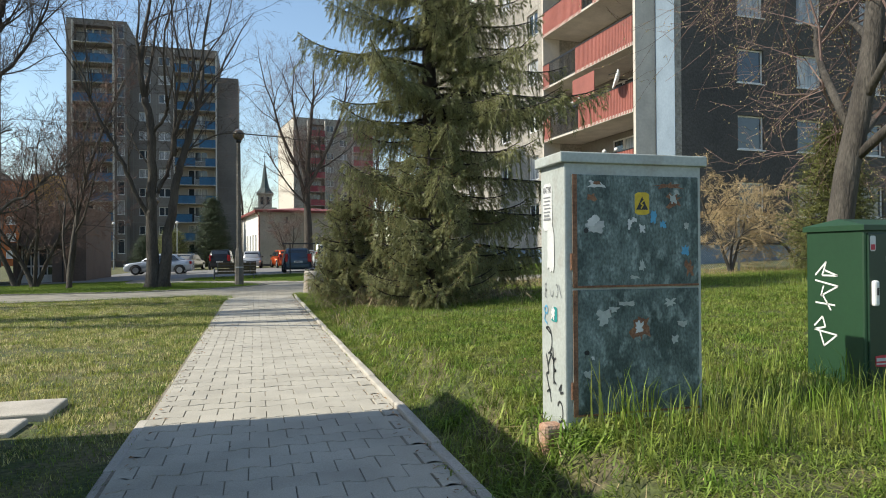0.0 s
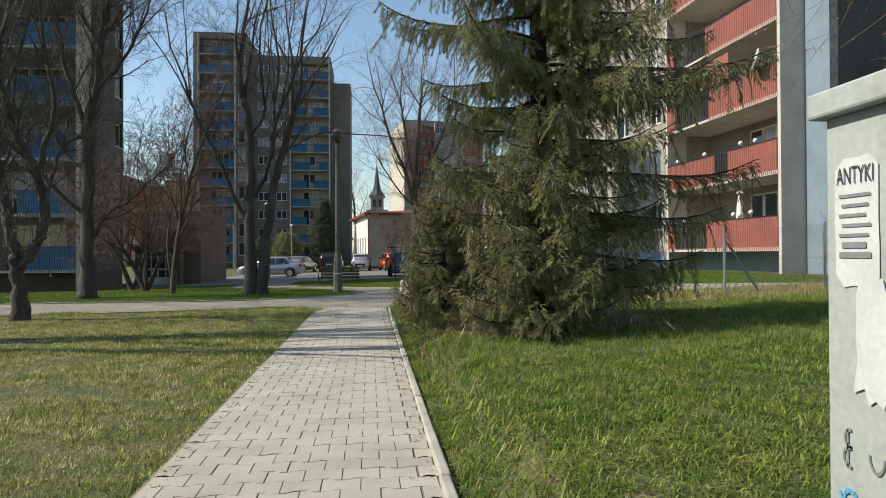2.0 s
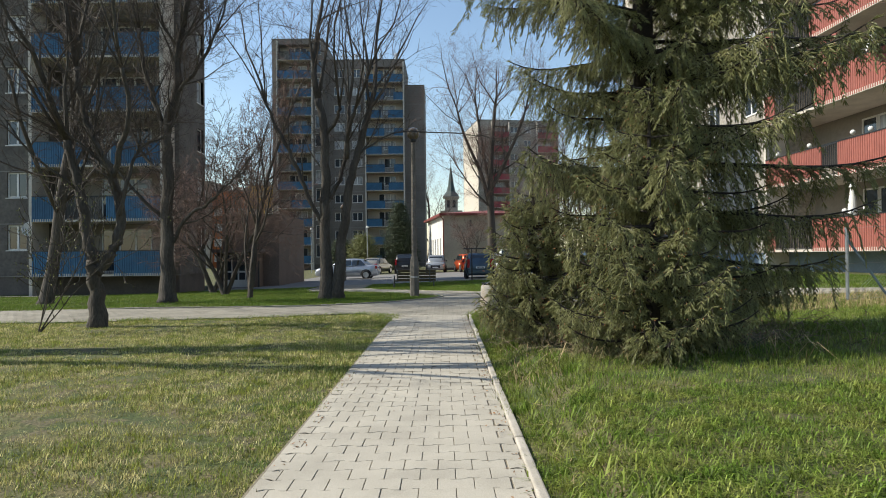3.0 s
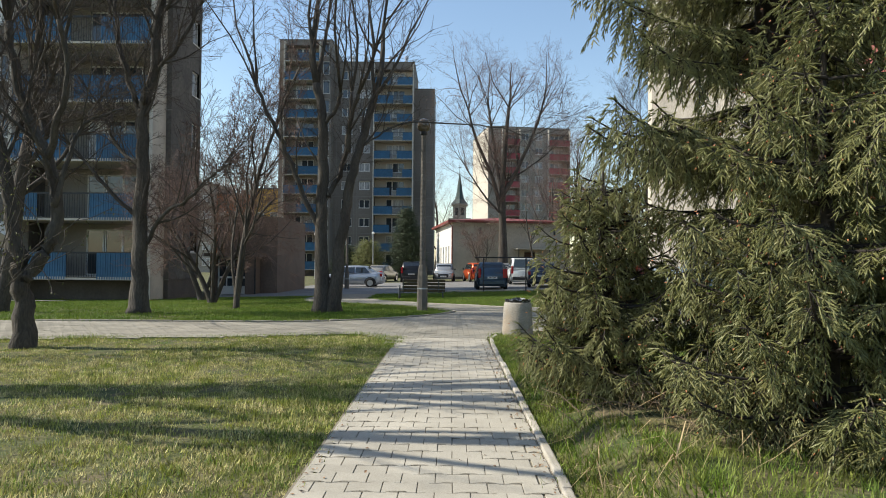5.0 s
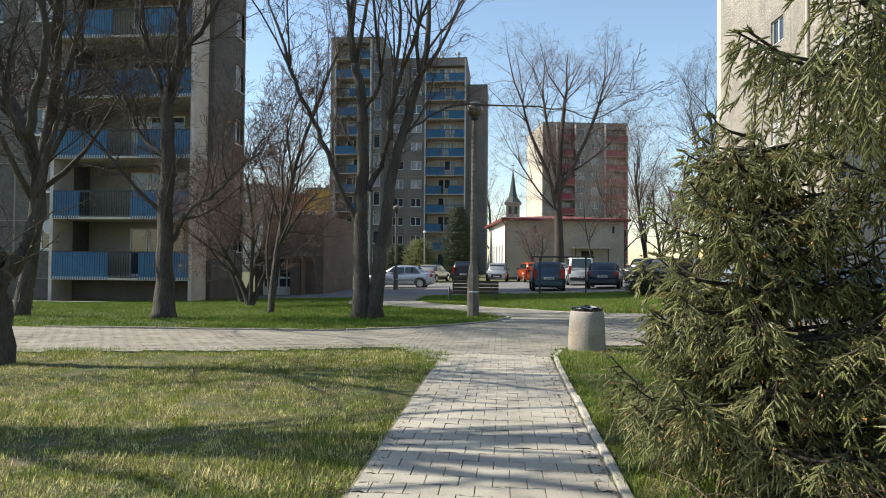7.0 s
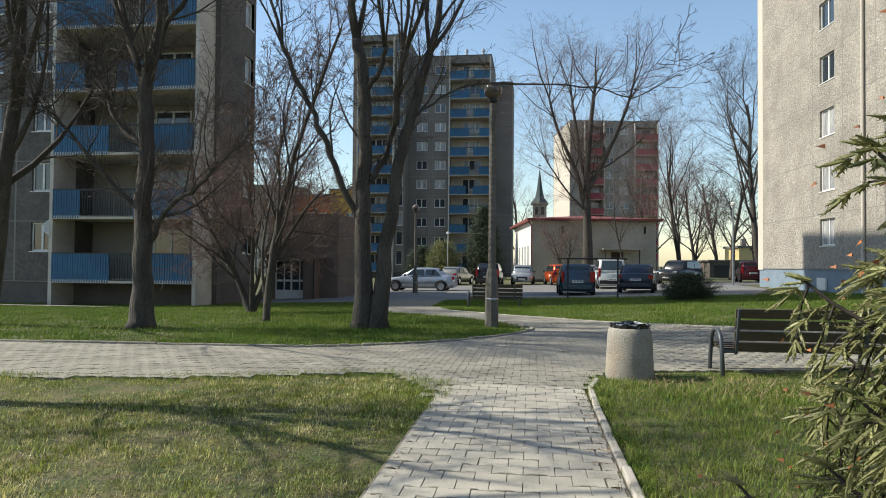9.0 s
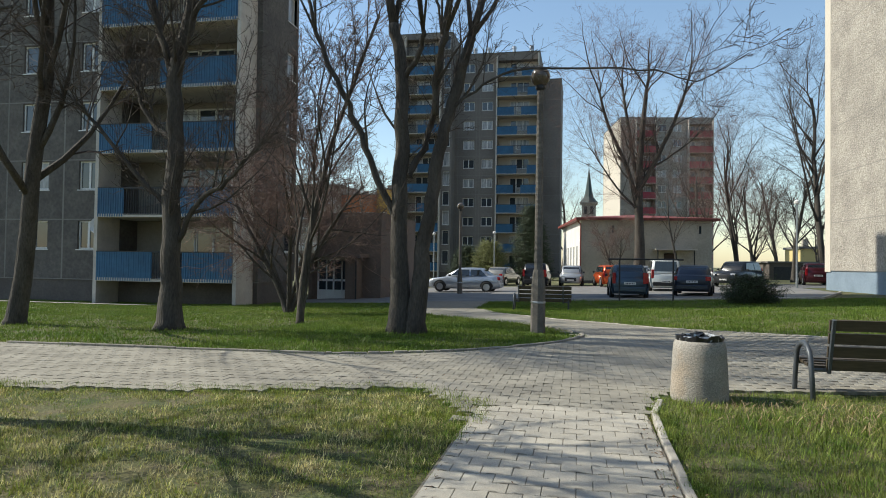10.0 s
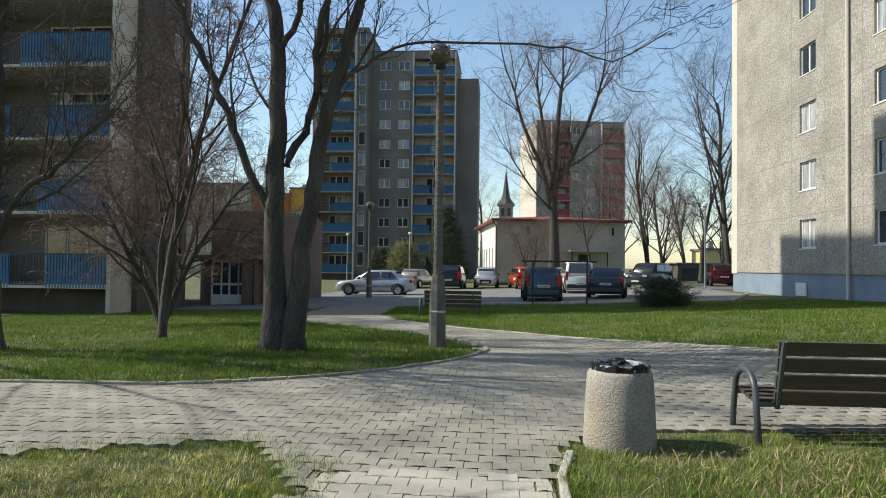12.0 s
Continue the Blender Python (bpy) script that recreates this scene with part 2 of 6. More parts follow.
# ---- ground ----
def axis(lo, hi, dense_lo, dense_hi, fine, coarse):
    a = []
    v = dense_lo
    while v <= dense_hi: a.append(v); v += fine
    step, v = coarse, dense_lo
    while v > lo: v -= step; step *= 1.5; a.insert(0, v)
    step, v = coarse, dense_hi
    while v < hi: v += step; step *= 1.5; a.append(v)
    return a


gx, gy = axis(-1500, 1500, -20, 24, 0.25, 0.6), axis(-400, 3000, -3, 56, 0.25, 0.6)
ground_mesh = Build()
for y in gy:
    for x in gx:
        ground_mesh.v.append((x, y, gz(x, y) + 0.012 * noise.noise((x * 1.7, y * 1.7, 0))))
for j in range(len(gy) - 1):
    for i in range(len(gx) - 1):
        a = j * len(gx) + i
        ground_mesh.f.append((a, a + 1, a + 1 + len(gx), a + len(gx)))
alone("ground", ground_mesh, lawn_m, "green and dry lawn over dark soil, gently sloping", "ground", "structure", smooth=True)

PATH_L, PATH_R, PATH_END = 1.27, 2.77, 19.55
PLAZA = [(-40, 17.4), (-12, 18.2), (-4.5, 19.05), (-1.5, 19.6), (-0.2, 20.1), (0.35, 20.3), (0.85, 20.0), (1.12, 19.4), (1.27, 18.9), (1.27, 19.57), (2.77, 19.57), (2.9, 20.5), (3.3, 21.0), (6, 21.15), (14, 21.3),
         (11.5, 23.4), (6.87, 26.45), (5.7, 27.45), (3.84, 29.0), (1.7, 30.9), (-0.3, 33.6), (-1.3, 36.6), (-1.6, 42), (-4.4, 42), (-4.2, 37), (-3.2, 33.6), (-1.24, 31.5), (1.05, 29.2), (2.05, 27.2), (2.25, 26.3), (1.76, 25.0), (0.95, 23.9), (0.3, 23.3), (-0.5, 22.8), (-1.2, 22.5), (-2.1, 22.38), (-6.6, 22.2), (-12, 21.4), (-40, 20.4)]


def inside(p, poly):
    x, y, c = p[0], p[1], False
    for i in range(len(poly)):
        (x1, y1), (x2, y2) = poly[i], poly[i - 1]
        if (y1 > y) != (y2 > y) and x < (x2 - x1) * (y - y1) / (y2 - y1) + x1: c = not c
    return c


def sheet(poly, lift, step=0.5):
    """A polygon laid on the ground as a fine grid of cells, trimmed to the outline by bmesh."""
    bm = bmesh.new()
    bm.faces.new([bm.verts.new((x, y, 0)) for x, y in poly])
    xs, ys = [p[0] for p in poly], [p[1] for p in poly]
    for lo, hi, n in ((min(xs), max(xs), (1, 0, 0)), (min(ys), max(ys), (0, 1, 0))):
        v = math.ceil(lo / step) * step
        while v < hi:
            bmesh.ops.bisect_plane(bm, geom=bm.verts[:] + bm.edges[:] + bm.faces[:], plane_co=(v * n[0], v * n[1], 0), plane_no=n)
            v += step
    for v in bm.verts: v.co.z = gz(v.co.x, v.co.y) + lift
    bmesh.ops.recalc_face_normals(bm, faces=bm.faces)
    b = Build()
    bm.verts.index_update()
    b.v = [tuple(v.co) for v in bm.verts]
    b.f = [tuple(v.index for v in f.verts) for f in bm.faces]
    if bm.faces[:] and sum(f.normal.z for f in bm.faces) < 0: b.f = [tuple(reversed(f)) for f in b.f]
    bm.free()
    return b


path_bed = sheet([(PATH_L - 0.02, -4), (PATH_R + 0.02, -4), (PATH_R + 0.02, PATH_END), (PATH_L - 0.02, PATH_END)], 0.02)
footpath = alone("footpath_pavement", path_bed, joint_m, "straight footpath of pale interlocking concrete pavers with sandy joints", "path", "structure")
plaza = alone("junction_pavement", sheet(PLAZA, 0.02, 0.5), joint_m, "path junction of worn grey interlocking concrete pavers, tree shade in their tone", "path", "structure")

ROAD = [(-4.6, 41.9), (-1.5, 41.9), (2, 42.6), (12, 43.4), (15.0, 50), (15.6, 58), (60, 58), (60, 66), (14.5, 66), (6, 63.5), (-4.5, 62.5), (-6.5, 95), (-9.0, 95), (-8.2, 62), (-8.6, 46), (-10.6, 43.8), (-10.6, 40.6), (-4.6, 40.6)]
alone("car_park_road", sheet(ROAD, 0.02, 2.0), asphalt_m, "grey worn asphalt of a small car park and drive", "road", "structure")


alone("block_apron", sheet([(-40, 36.3), (-14.5, 36.3), (-13.8, 36.9), (-40, 36.9)], 0.05, 2.0), kerb_m, "narrow pale concrete walk before the block", "path", "structure")


# ---- buildings ----
def corrugated(x0, x1, z0, z1, y, pitch=0.11, depth=0.022):
    b = Build()
    n = max(2, int((x1 - x0) / pitch))
    prof = []
    for i in range(n):
        a = x0 + (x1 - x0) * i / n
        w = (x1 - x0) / n
        prof += [(a, y), (a + 0.45 * w, y), (a + 0.55 * w, y + depth), (a + 0.95 * w, y + depth)]
    prof.append((x1, y))
    for x, yy in prof: b.v += [(x, yy, z0), (x, yy, z1)]
    for i in range(len(prof) - 1): b.f.append((2 * i, 2 * i + 2, 2 * i + 3, 2 * i + 1))
    m = len(b.v)
    b.v += [(x, yy + 0.012, z) for x, yy, z in b.v]
    b.f += [tuple(m + i for i in reversed(q)) for q in b.f]
    return b


def bars(x0, x1, z0, z1, y, pitch=0.11):
    b = Build().box(x0, y, z1 - 0.04, x1, y + 0.035, z1).box(x0, y, z0, x1, y + 0.035, z0 + 0.035)
    for i in range(max(2, int((x1 - x0) / pitch)) + 1):
        x = x0 + (x1 - x0) * i / max(2, int((x1 - x0) / pitch))
        b.box(x - 0.009, y + 0.008, z0, x + 0.009, y + 0.026, z1)
    return b


window_cache = {}


def window_meshes(w, h, sashes):
    key = (round(w, 2), round(h, 2), sashes)
    if key not in window_cache:
        t = 0.065
        fr = Build().box(-w / 2, 0, 0, w / 2, 0.07, t).box(-w / 2, 0, h - t, w / 2, 0.07, h).box(-w / 2, 0, t, -w / 2 + t, 0.07, h - t).box(w / 2 - t, 0, t, w / 2, 0.07, h - t)
        for i in range(1, sashes):
            x = -w / 2 + w * i / sashes
            fr.box(x - 0.05, -0.004, t, x + 0.05, 0.066, h - t)
        sill = Build().box(-w / 2 - 0.06, -0.13, -0.05, w / 2 + 0.06, 0.05, -0.01)
        pane = Build().box(-w / 2 + t, 0.03, t, w / 2 - t, 0.045, h - t)
        window_cache[key] = (fr.mesh("frame", frame_m), sill.mesh("sill", frame_m), pane.mesh("pane", glass_m), pane.mesh("pane", curtain_m))
    return window_cache[key]


rnd = random.Random(7)


def window(parent, x, y, z, w, h, sashes=2, drawn=0.4):
    fr, sill, dark, drape = window_meshes(w, h, sashes)
    ob = part("window", fr, None, parent, at=(x, y + 0.10, z))
    part("sill", sill, None, ob)
    part("pane", drape if rnd.random() < drawn else dark, None, ob)
    return ob


def house(name, label, at, rz, width, depth, floors, H, base, sill, wall_mat, plinth_mat, columns, loggias, rails, back=1.2, roof_lift=0.9, group="", end_windows=(), end_mat=None, seams=True, foot=-1.2):
    """A panel block: local x along the facade, -y outward. columns: (x, width, height, sashes); loggias: (x0, x1, pattern)."""
    t = thing(name, label, "apartment building", group, "", at, rz)
    top = base + floors * H + roof_lift
    W = Build()
    cuts = sorted([(c[0] - c[1] / 2, c[0] + c[1] / 2, "w", c) for c in columns] + [(l[0], l[1], "l", l) for l in loggias])
    x = 0.0
    for a, b, kind, c in cuts:
        W.box(x, 0, base, a, 0.3, top)
        if kind == "w":
            z = base
            for k in range(floors):
                W.box(a, 0, z, b, 0.3, sill + k * H)
                z = sill + k * H + c[2]
            W.box(a, 0, z, b, 0.3, top)
        else:
            W.box(a, back, base, b, back + 0.25, top).box(a - 0.12, 0.3, base, a, back + 0.25, top).box(b, 0.3, base, b + 0.12, back + 0.25, top)
            W.box(a, 0, base + floors * H - 0.15, b, back, top)
        x = b
    W.box(x, 0, base, width, 0.3, top)
    W.box(0, depth - 0.3, base, width, depth, top)
    part("wall", W, wall_mat, t)
    E = sorted(end_windows)
    for side in (0, 1):
        ends = Build()
        x0, x1 = (0, 0.3) if side == 0 else (width - 0.3, width)
        y = 0.3
        if side == 1:
            for ey, ew, eh in E:
                ends.box(x0, y, base, x1, ey - ew / 2, top)
                z = base
                for k in range(floors):
                    ends.box(x0, ey - ew / 2, z, x1, ey + ew / 2, sill + k * H)
                    z = sill + k * H + eh
                ends.box(x0, ey - ew / 2, z, x1, ey + ew / 2, top)
                y = ey + ew / 2
        ends.box(x0, y, base, x1, depth - 0.3, top)
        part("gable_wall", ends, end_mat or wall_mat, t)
    part("plinth", Build().box(0.05, 0.05, foot, width - 0.05, depth - 0.05, base), plinth_mat, t)
    part("roof", Build().box(0.3, 0.3, top - 0.5, width - 0.3, depth - 0.3, top - 0.3), asphalt_m, t)
    part("parapet_cap", Build().box(-0.06, -0.06, top, width + 0.06, 0.36, top + 0.06).box(-0.06, 0.36, top, 0.36, depth, top + 0.06).box(width - 0.36, 0.36, top, width + 0.06, depth, top + 0.06), dark_metal, t)
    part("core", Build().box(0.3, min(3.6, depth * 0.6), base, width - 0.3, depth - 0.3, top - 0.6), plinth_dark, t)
    if seams:
        S = Build()
        lo = [(l[0] - 0.2, l[1] + 0.2) for l in loggias]
        for k in range(floors + 1):
            z = base + k * H
            x = 0.0
            for a, b in sorted(lo) + [(width, width)]:
                if a > x: S.box(x, -0.004, z - 0.02, a, 0.1, z + 0.02)
                x = b
        for c in columns:
            for e in (-1, 1):
                xx = c[0] + e * (c[1] / 2 + 0.75)
                if 0 < xx < width and not any(a < xx < b for a, b in lo): S.box(xx - 0.02, -0.003, base, xx + 0.02, 0.1, top)
        part("panel_joints", S, seam_m, t)
    for c in columns:
        for k in range(floors): window(t, c[0], 0, sill + k * H, c[1], c[2], c[3])
    for ey, ew, eh in E:
        for k in range(floors):
            ob = window(t, 0, 0, 0, ew, eh, 1)
            ob.location, ob.rotation_euler = (width - 0.1, ey, sill + k * H), (0, 0, radians(90))
    meshes = {}
    for x0, x1, pattern, out, walls in loggias:
        pil = Build().box(x0 - 0.16, -out - 0.02, foot, x0, 0.02, top - 0.4).box(x1, -out - 0.02, foot, x1 + 0.16, 0.02, top - 0.4)
        part("pillar", pil, slab_m, t)
        slab = Build().box(x0 - 0.02, -out - 0.04, 0, x1 + 0.02, back, 0.14).mesh("slab", slab_m)
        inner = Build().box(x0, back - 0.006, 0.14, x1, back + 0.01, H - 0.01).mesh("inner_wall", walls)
        mid = x0 + (x1 - x0) * 0.62
        for k in range(floors):
            z = base + k * H
            bal = part("balcony", slab, None, t, at=(0, 0, z))
            part("inner_wall", inner, None, bal)
            pat = pattern[k % len(pattern)]
            for a, b, kind in pat:
                key = (x0, a, b, kind)
                xa, xb = x0 + a * (x1 - x0), x0 + b * (x1 - x0)
                if key not in meshes:
                    meshes[key] = (corrugated(xa, xb, 0.02, 1.2, -out - 0.05).mesh("railing_panel", rails) if kind == "s" else bars(xa, xb, 0.1, 1.2, -out - 0.05).mesh("railing_grille", dark_metal))
                part("railing_panel" if kind == "s" else "railing_grille", meshes[key], None, bal)
            if ("top", x0) not in meshes:
                meshes[("top", x0)] = Build().box(x0, -out - 0.06, 1.2, x1, -out - 0.01, 1.24).mesh("handrail", dark_metal)
            part("handrail", meshes[("top", x0)], None, bal)
            window(bal, mid, back - 0.14, 1.0, 1.7, 1.35, 2, 0.5)
            window(bal, mid - 1.32, back - 0.14, 0.16, 0.85, 2.19, 1, 0.5)
    return t


PAT = [[(0, 0.42, "s"), (0.42, 0.64, "b"), (0.64, 1, "s")], [(0, 0.2, "s"), (0.2, 0.58, "b"), (0.58, 1, "s")], [(0, 0.4, "s"), (0.4, 0.62, "b"), (0.62, 1, "s")], [(0, 0.22, "s"), (0.22, 0.45, "b"), (0.45, 1, "s")]]
cream_in = panel_light
# Inner balcony walls: the recess's shade is mixed into this darker render tone.
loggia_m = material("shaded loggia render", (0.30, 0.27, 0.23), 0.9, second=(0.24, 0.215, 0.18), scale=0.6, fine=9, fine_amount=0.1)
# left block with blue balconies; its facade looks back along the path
house("left_apartment_block", "tall grey panel apartment block with blue corrugated balconies", (-46.0, 38.9, 0), 0, 35.15, 3.6, 11, 2.63, 0.46, 1.78, panel_shaded, plinth_dark,
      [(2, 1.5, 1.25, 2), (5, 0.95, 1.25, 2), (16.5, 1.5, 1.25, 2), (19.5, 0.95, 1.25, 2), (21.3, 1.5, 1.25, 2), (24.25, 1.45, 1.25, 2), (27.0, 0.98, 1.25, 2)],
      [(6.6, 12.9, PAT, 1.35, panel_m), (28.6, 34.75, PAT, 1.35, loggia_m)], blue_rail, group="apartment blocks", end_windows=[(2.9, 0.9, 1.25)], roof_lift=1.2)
part("rear_wing", Build().box(0, 3.6, -1.2, 31.6, 11.2, 29.3), panel_shaded, bpy.data.objects["left_apartment_block"])

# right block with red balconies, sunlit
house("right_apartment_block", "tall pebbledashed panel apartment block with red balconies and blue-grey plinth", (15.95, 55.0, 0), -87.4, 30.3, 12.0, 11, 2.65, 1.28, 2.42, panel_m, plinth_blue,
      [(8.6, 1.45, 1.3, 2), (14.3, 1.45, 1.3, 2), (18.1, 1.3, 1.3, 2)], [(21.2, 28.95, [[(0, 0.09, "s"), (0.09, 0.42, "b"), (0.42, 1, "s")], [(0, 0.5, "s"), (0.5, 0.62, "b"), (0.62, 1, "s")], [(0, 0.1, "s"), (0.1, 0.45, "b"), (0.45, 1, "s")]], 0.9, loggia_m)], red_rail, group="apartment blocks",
      end_windows=[(3.6, 1.3, 1.35), (6.6, 1.3, 1.35), (10.0, 1.3, 1.35)], end_mat=gable_shaded_m)

# far tower with blue balconies
house("blue_tower_block", "distant eleven-storey grey tower block with blue balconies", (-14.85, 104.0, 0), 0, 11.6, 11.0, 11, 2.65, 0.3, 1.3, panel_mid, plinth_dark,
      [(2.0, 1.5, 1.2, 2), (4.55, 1.5, 1.2, 2)], [(5.95, 11.4, [[(0, 0.42, "s"), (0.42, 0.6, "b"), (0.6, 1, "s")], [(0, 0.5, "s"), (0.5, 0.75, "b"), (0.75, 1, "s")]], 0.7, cream_in)], blue_rail, group="apartment blocks", roof_lift=0.9)
tw = bpy.data.objects["blue_tower_block"]
tower_left = house("blue_tower_wing", "distant grey tower wing with dark blue balconies", (-22.1, 101.5, 0), 0, 7.3, 12.0, 12, 2.65, 0.3, 1.3, panel_mid, plinth_dark,
      [(6.6, 0.9, 1.9, 1)], [(0.9, 5.7, [[(0, 1, "s")], [(0, 0.4, "b"), (0.4, 1, "s")]], 0.7, panel_m)], blue_rail, group="apartment blocks", roof_lift=0.6)
house("blue_tower_stair", "blank grey stair wing of the distant tower", (-3.25, 106.0, 0), 0, 2.85, 9.0, 10, 2.65, 0.3, 1.3, panel_mid, plinth_dark, [], [], blue_rail, group="apartment blocks", roof_lift=0.2)

# far tower with crimson balconies
house("crimson_tower_block", "distant cream tower block with crimson balconies", (9.0, 131.0, 0), 9, 15.6, 15.0, 10, 2.62, -0.3, 0.9, panel_m, plinth_dark,
      [(7.0, 1.4, 1.2, 2), (9.6, 1.4, 1.2, 2)], [(2.6, 5.8, [[(0, 1, "s")]], 0.7, panel_m), (11.4, 15.3, [[(0, 1, "s")]], 0.7, panel_light)], crimson_rail, group="apartment blocks", end_mat=panel_light)


# ---- bare trees ----
def twig_matrix(p, d, length, thick, roll):
    x = d.normalized()
    y = x.cross(Vector((0.2, 0.1, 1)))
    y = y.normalized() if y.length > 1e-3 else Vector((0, 1, 0))
    z = x.cross(y)
    c, s = math.cos(roll), math.sin(roll)
    y, z = y * c + z * s, z * c - y * s
    return [[x.x * length, y.x * thick, z.x * thick, p.x], [x.y * length, y.y * thick, z.y * thick, p.y], [x.z * length, y.z * thick, z.z * thick, p.z]]


def bare_tree(name, label, at, seed, stems, limbs=7, spread=0.75, twig_mat=None, dens=1.0, sides=9, up=0.25, fine=True, foot=1.5, sub=1.0, limb_lines=(), buds=0, bud_mat=None, tail=4.0, bushy=1.0, scale=1.0):
    """stems: (lean x, lean y, length, radius, first height at which limbs leave). Trunks and limbs are one mesh, the thin twigs another."""
    r = random.Random(seed)
    t = thing(name, label, "tree", "bare trees", "", (at[0], at[1], gz(*at) - 0.05))
    wood, thin, tips = Build(), Build(), []

    def grow(p, d, length, rad, level, first):
        n = (9, 6, 4, 3, 2)[level]
        pts, rads = [p], [rad * (foot if level == 0 else 1.0)]
        q, dd = p.copy(), d.normalized()
        wob = (0.07, 0.13, 0.2, 0.26, 0.3)[level]
        for i in range(n):
            dd = (dd + Vector((r.gauss(0, wob), r.gauss(0, wob), r.gauss(0, wob) + up * (0.03, 0.26, 0.15, 0.06, 0.02)[level]))).normalized()
            q = q + dd * (length / n)
            pts.append(q.copy())
            k = (i + 1) / n
            rads.append(max(rad * (1 - k * (0.62, 0.78, 0.8, 0.75, 0.6)[level]), 0.0035 if level > 2 else 0.006))
        if level == 0:
            pts.insert(1, pts[0].lerp(pts[1], 0.16))
            rads.insert(1, rad * 1.12)
        (wood if level < 2 else thin).tube(pts, rads, (sides, 6, 4, 3, 3)[level], caps=level < 2)
        if level >= 3 and buds:
            for c in range(buds):
                i = r.randrange(n)
                tips.append(twig_matrix(pts[i].lerp(pts[i + 1], r.random()), Vector((r.gauss(0, 0.4), r.gauss(0, 0.4), -1)), 0.035, 0.009, 0))
        if level >= (4 if fine else 3): return
        count = int(round((limbs, 8 * dens, 7 * dens, 5 * dens)[level] * r.uniform(0.8, 1.2)))
        base = len(pts) - n - 1
        for c in range(count):
            k = first + (1 - first) * (c + r.random()) / count
            f = k * n
            i = min(int(f), n - 1)
            pos = pts[base + i].lerp(pts[base + i + 1], f - i)
            ax = (pts[base + i + 1] - pts[base + i]).normalized()
            side = ax.cross(Vector((r.gauss(0, 1), r.gauss(0, 1), r.gauss(0, 1)))).normalized()
            ang = r.uniform(0.5, 1.05) * (spread if level == 0 else max(spread, 0.9))
            nd = (ax * math.cos(ang) + side * math.sin(ang)).normalized()
            rr = rads[min(base + i, len(rads) - 1)]
            grow(pos, nd, length * (0.60, 0.56, 0.52, 0.48)[level] * sub * r.uniform(0.65, 1.25) * (1.15 - 0.5 * k), rr * (0.46, 0.42, 0.46, 0.55)[level], level + 1, 0.18)

    for lx, ly, length, rad, first in stems:
        grow(Vector((lx * 0.5 * rad, ly * 0.5 * rad, 0)), Vector((lx, ly, 1)), length, rad, 0, first)
    for line, r0, r1 in limb_lines:
        raw = [Vector((p[0] - at[0], p[1] - at[1], p[2])) for p in line]
        pts = []
        for i in range(len(raw) - 1):
            q0, q1, q2, q3 = raw[max(0, i - 1)], raw[i], raw[i + 1], raw[min(len(raw) - 1, i + 2)]
            for k in range(4):
                u = k / 4
                q = 0.5 * ((2 * q1) + (q2 - q0) * u + (2 * q0 - 5 * q1 + 4 * q2 - q3) * u * u + (3 * q1 - q0 - 3 * q2 + q3) * u ** 3)
                pts.append(q + Vector((r.gauss(0, 0.02), r.gauss(0, 0.02), r.gauss(0, 0.012))))
        pts.append(raw[-1])
        m = len(pts) - 1
        rads = [r0 + (r1 - r0) * i / m for i in range(m + 1)]
        if raw[0].z < 0.4:
            for i in range(min(5, m)): rads[i] *= (foot, 1.3, 1.15, 1.06, 1.0)[i]
        wood.tube(pts, rads, sides if r0 > 0.09 else 7)
        span = sum((pts[i + 1] - pts[i]).length for i in range(m))
        for c in range(int(span * 3.2 * bushy / scale)):
            k = r.uniform(0.12, 1) * (m - 0.001)
            i = int(k)
            pos = pts[i].lerp(pts[i + 1], k - i)
            if pos.z < 1.9 * scale: continue
            ax = (pts[i + 1] - pts[i]).normalized()
            side = ax.cross(Vector((r.gauss(0, 1), r.gauss(0, 1), r.gauss(0, 1)))).normalized()
            big = r.random() < 0.3
            grow(pos, ax * r.uniform(0.5, 0.9) + side * 0.7 + Vector((0, 0, 0.25)), scale * (r.uniform(1.3, 2.6) if big else r.uniform(0.5, 1.3)), min(rads[i] * 0.42, scale * (0.035 if big else 0.014)), 1 if big else 2, 0.15)
        if tail and r1 > 0.03:
            d = (pts[m] - pts[m - 3]).normalized()
            for c in range(3): grow(pts[m], d + Vector((r.gauss(0, 0.32 * (c > 0)), r.gauss(0, 0.32), 0.15)), tail * r.uniform(0.8, 1.2), r1 * (0.95 if c == 0 else 0.6), 1, 0.08)
    if buds:
        v = [(0, 1, 0), (0, -0.5, 0.87), (0, -0.5, -0.87), (0.5, 1, 0), (0.5, -0.5, 0.87), (0.5, -0.5, -0.87), (1, 0, 0)]
        f = [(0, 1, 4), (0, 4, 3), (1, 2, 5), (1, 5, 4), (2, 0, 3), (2, 3, 5), (3, 4, 6), (4, 5, 6), (5, 3, 6)]
        part("catkin_spray", scatter("catkin_spray", v, f, tips, bud_mat), None, t)["kind"] = "stuff"
    part("trunk", wood, bark_m, t, smooth=True)
    part("crown", thin, twig_mat or twig_m, t)["kind"] = "stuff"
    return t


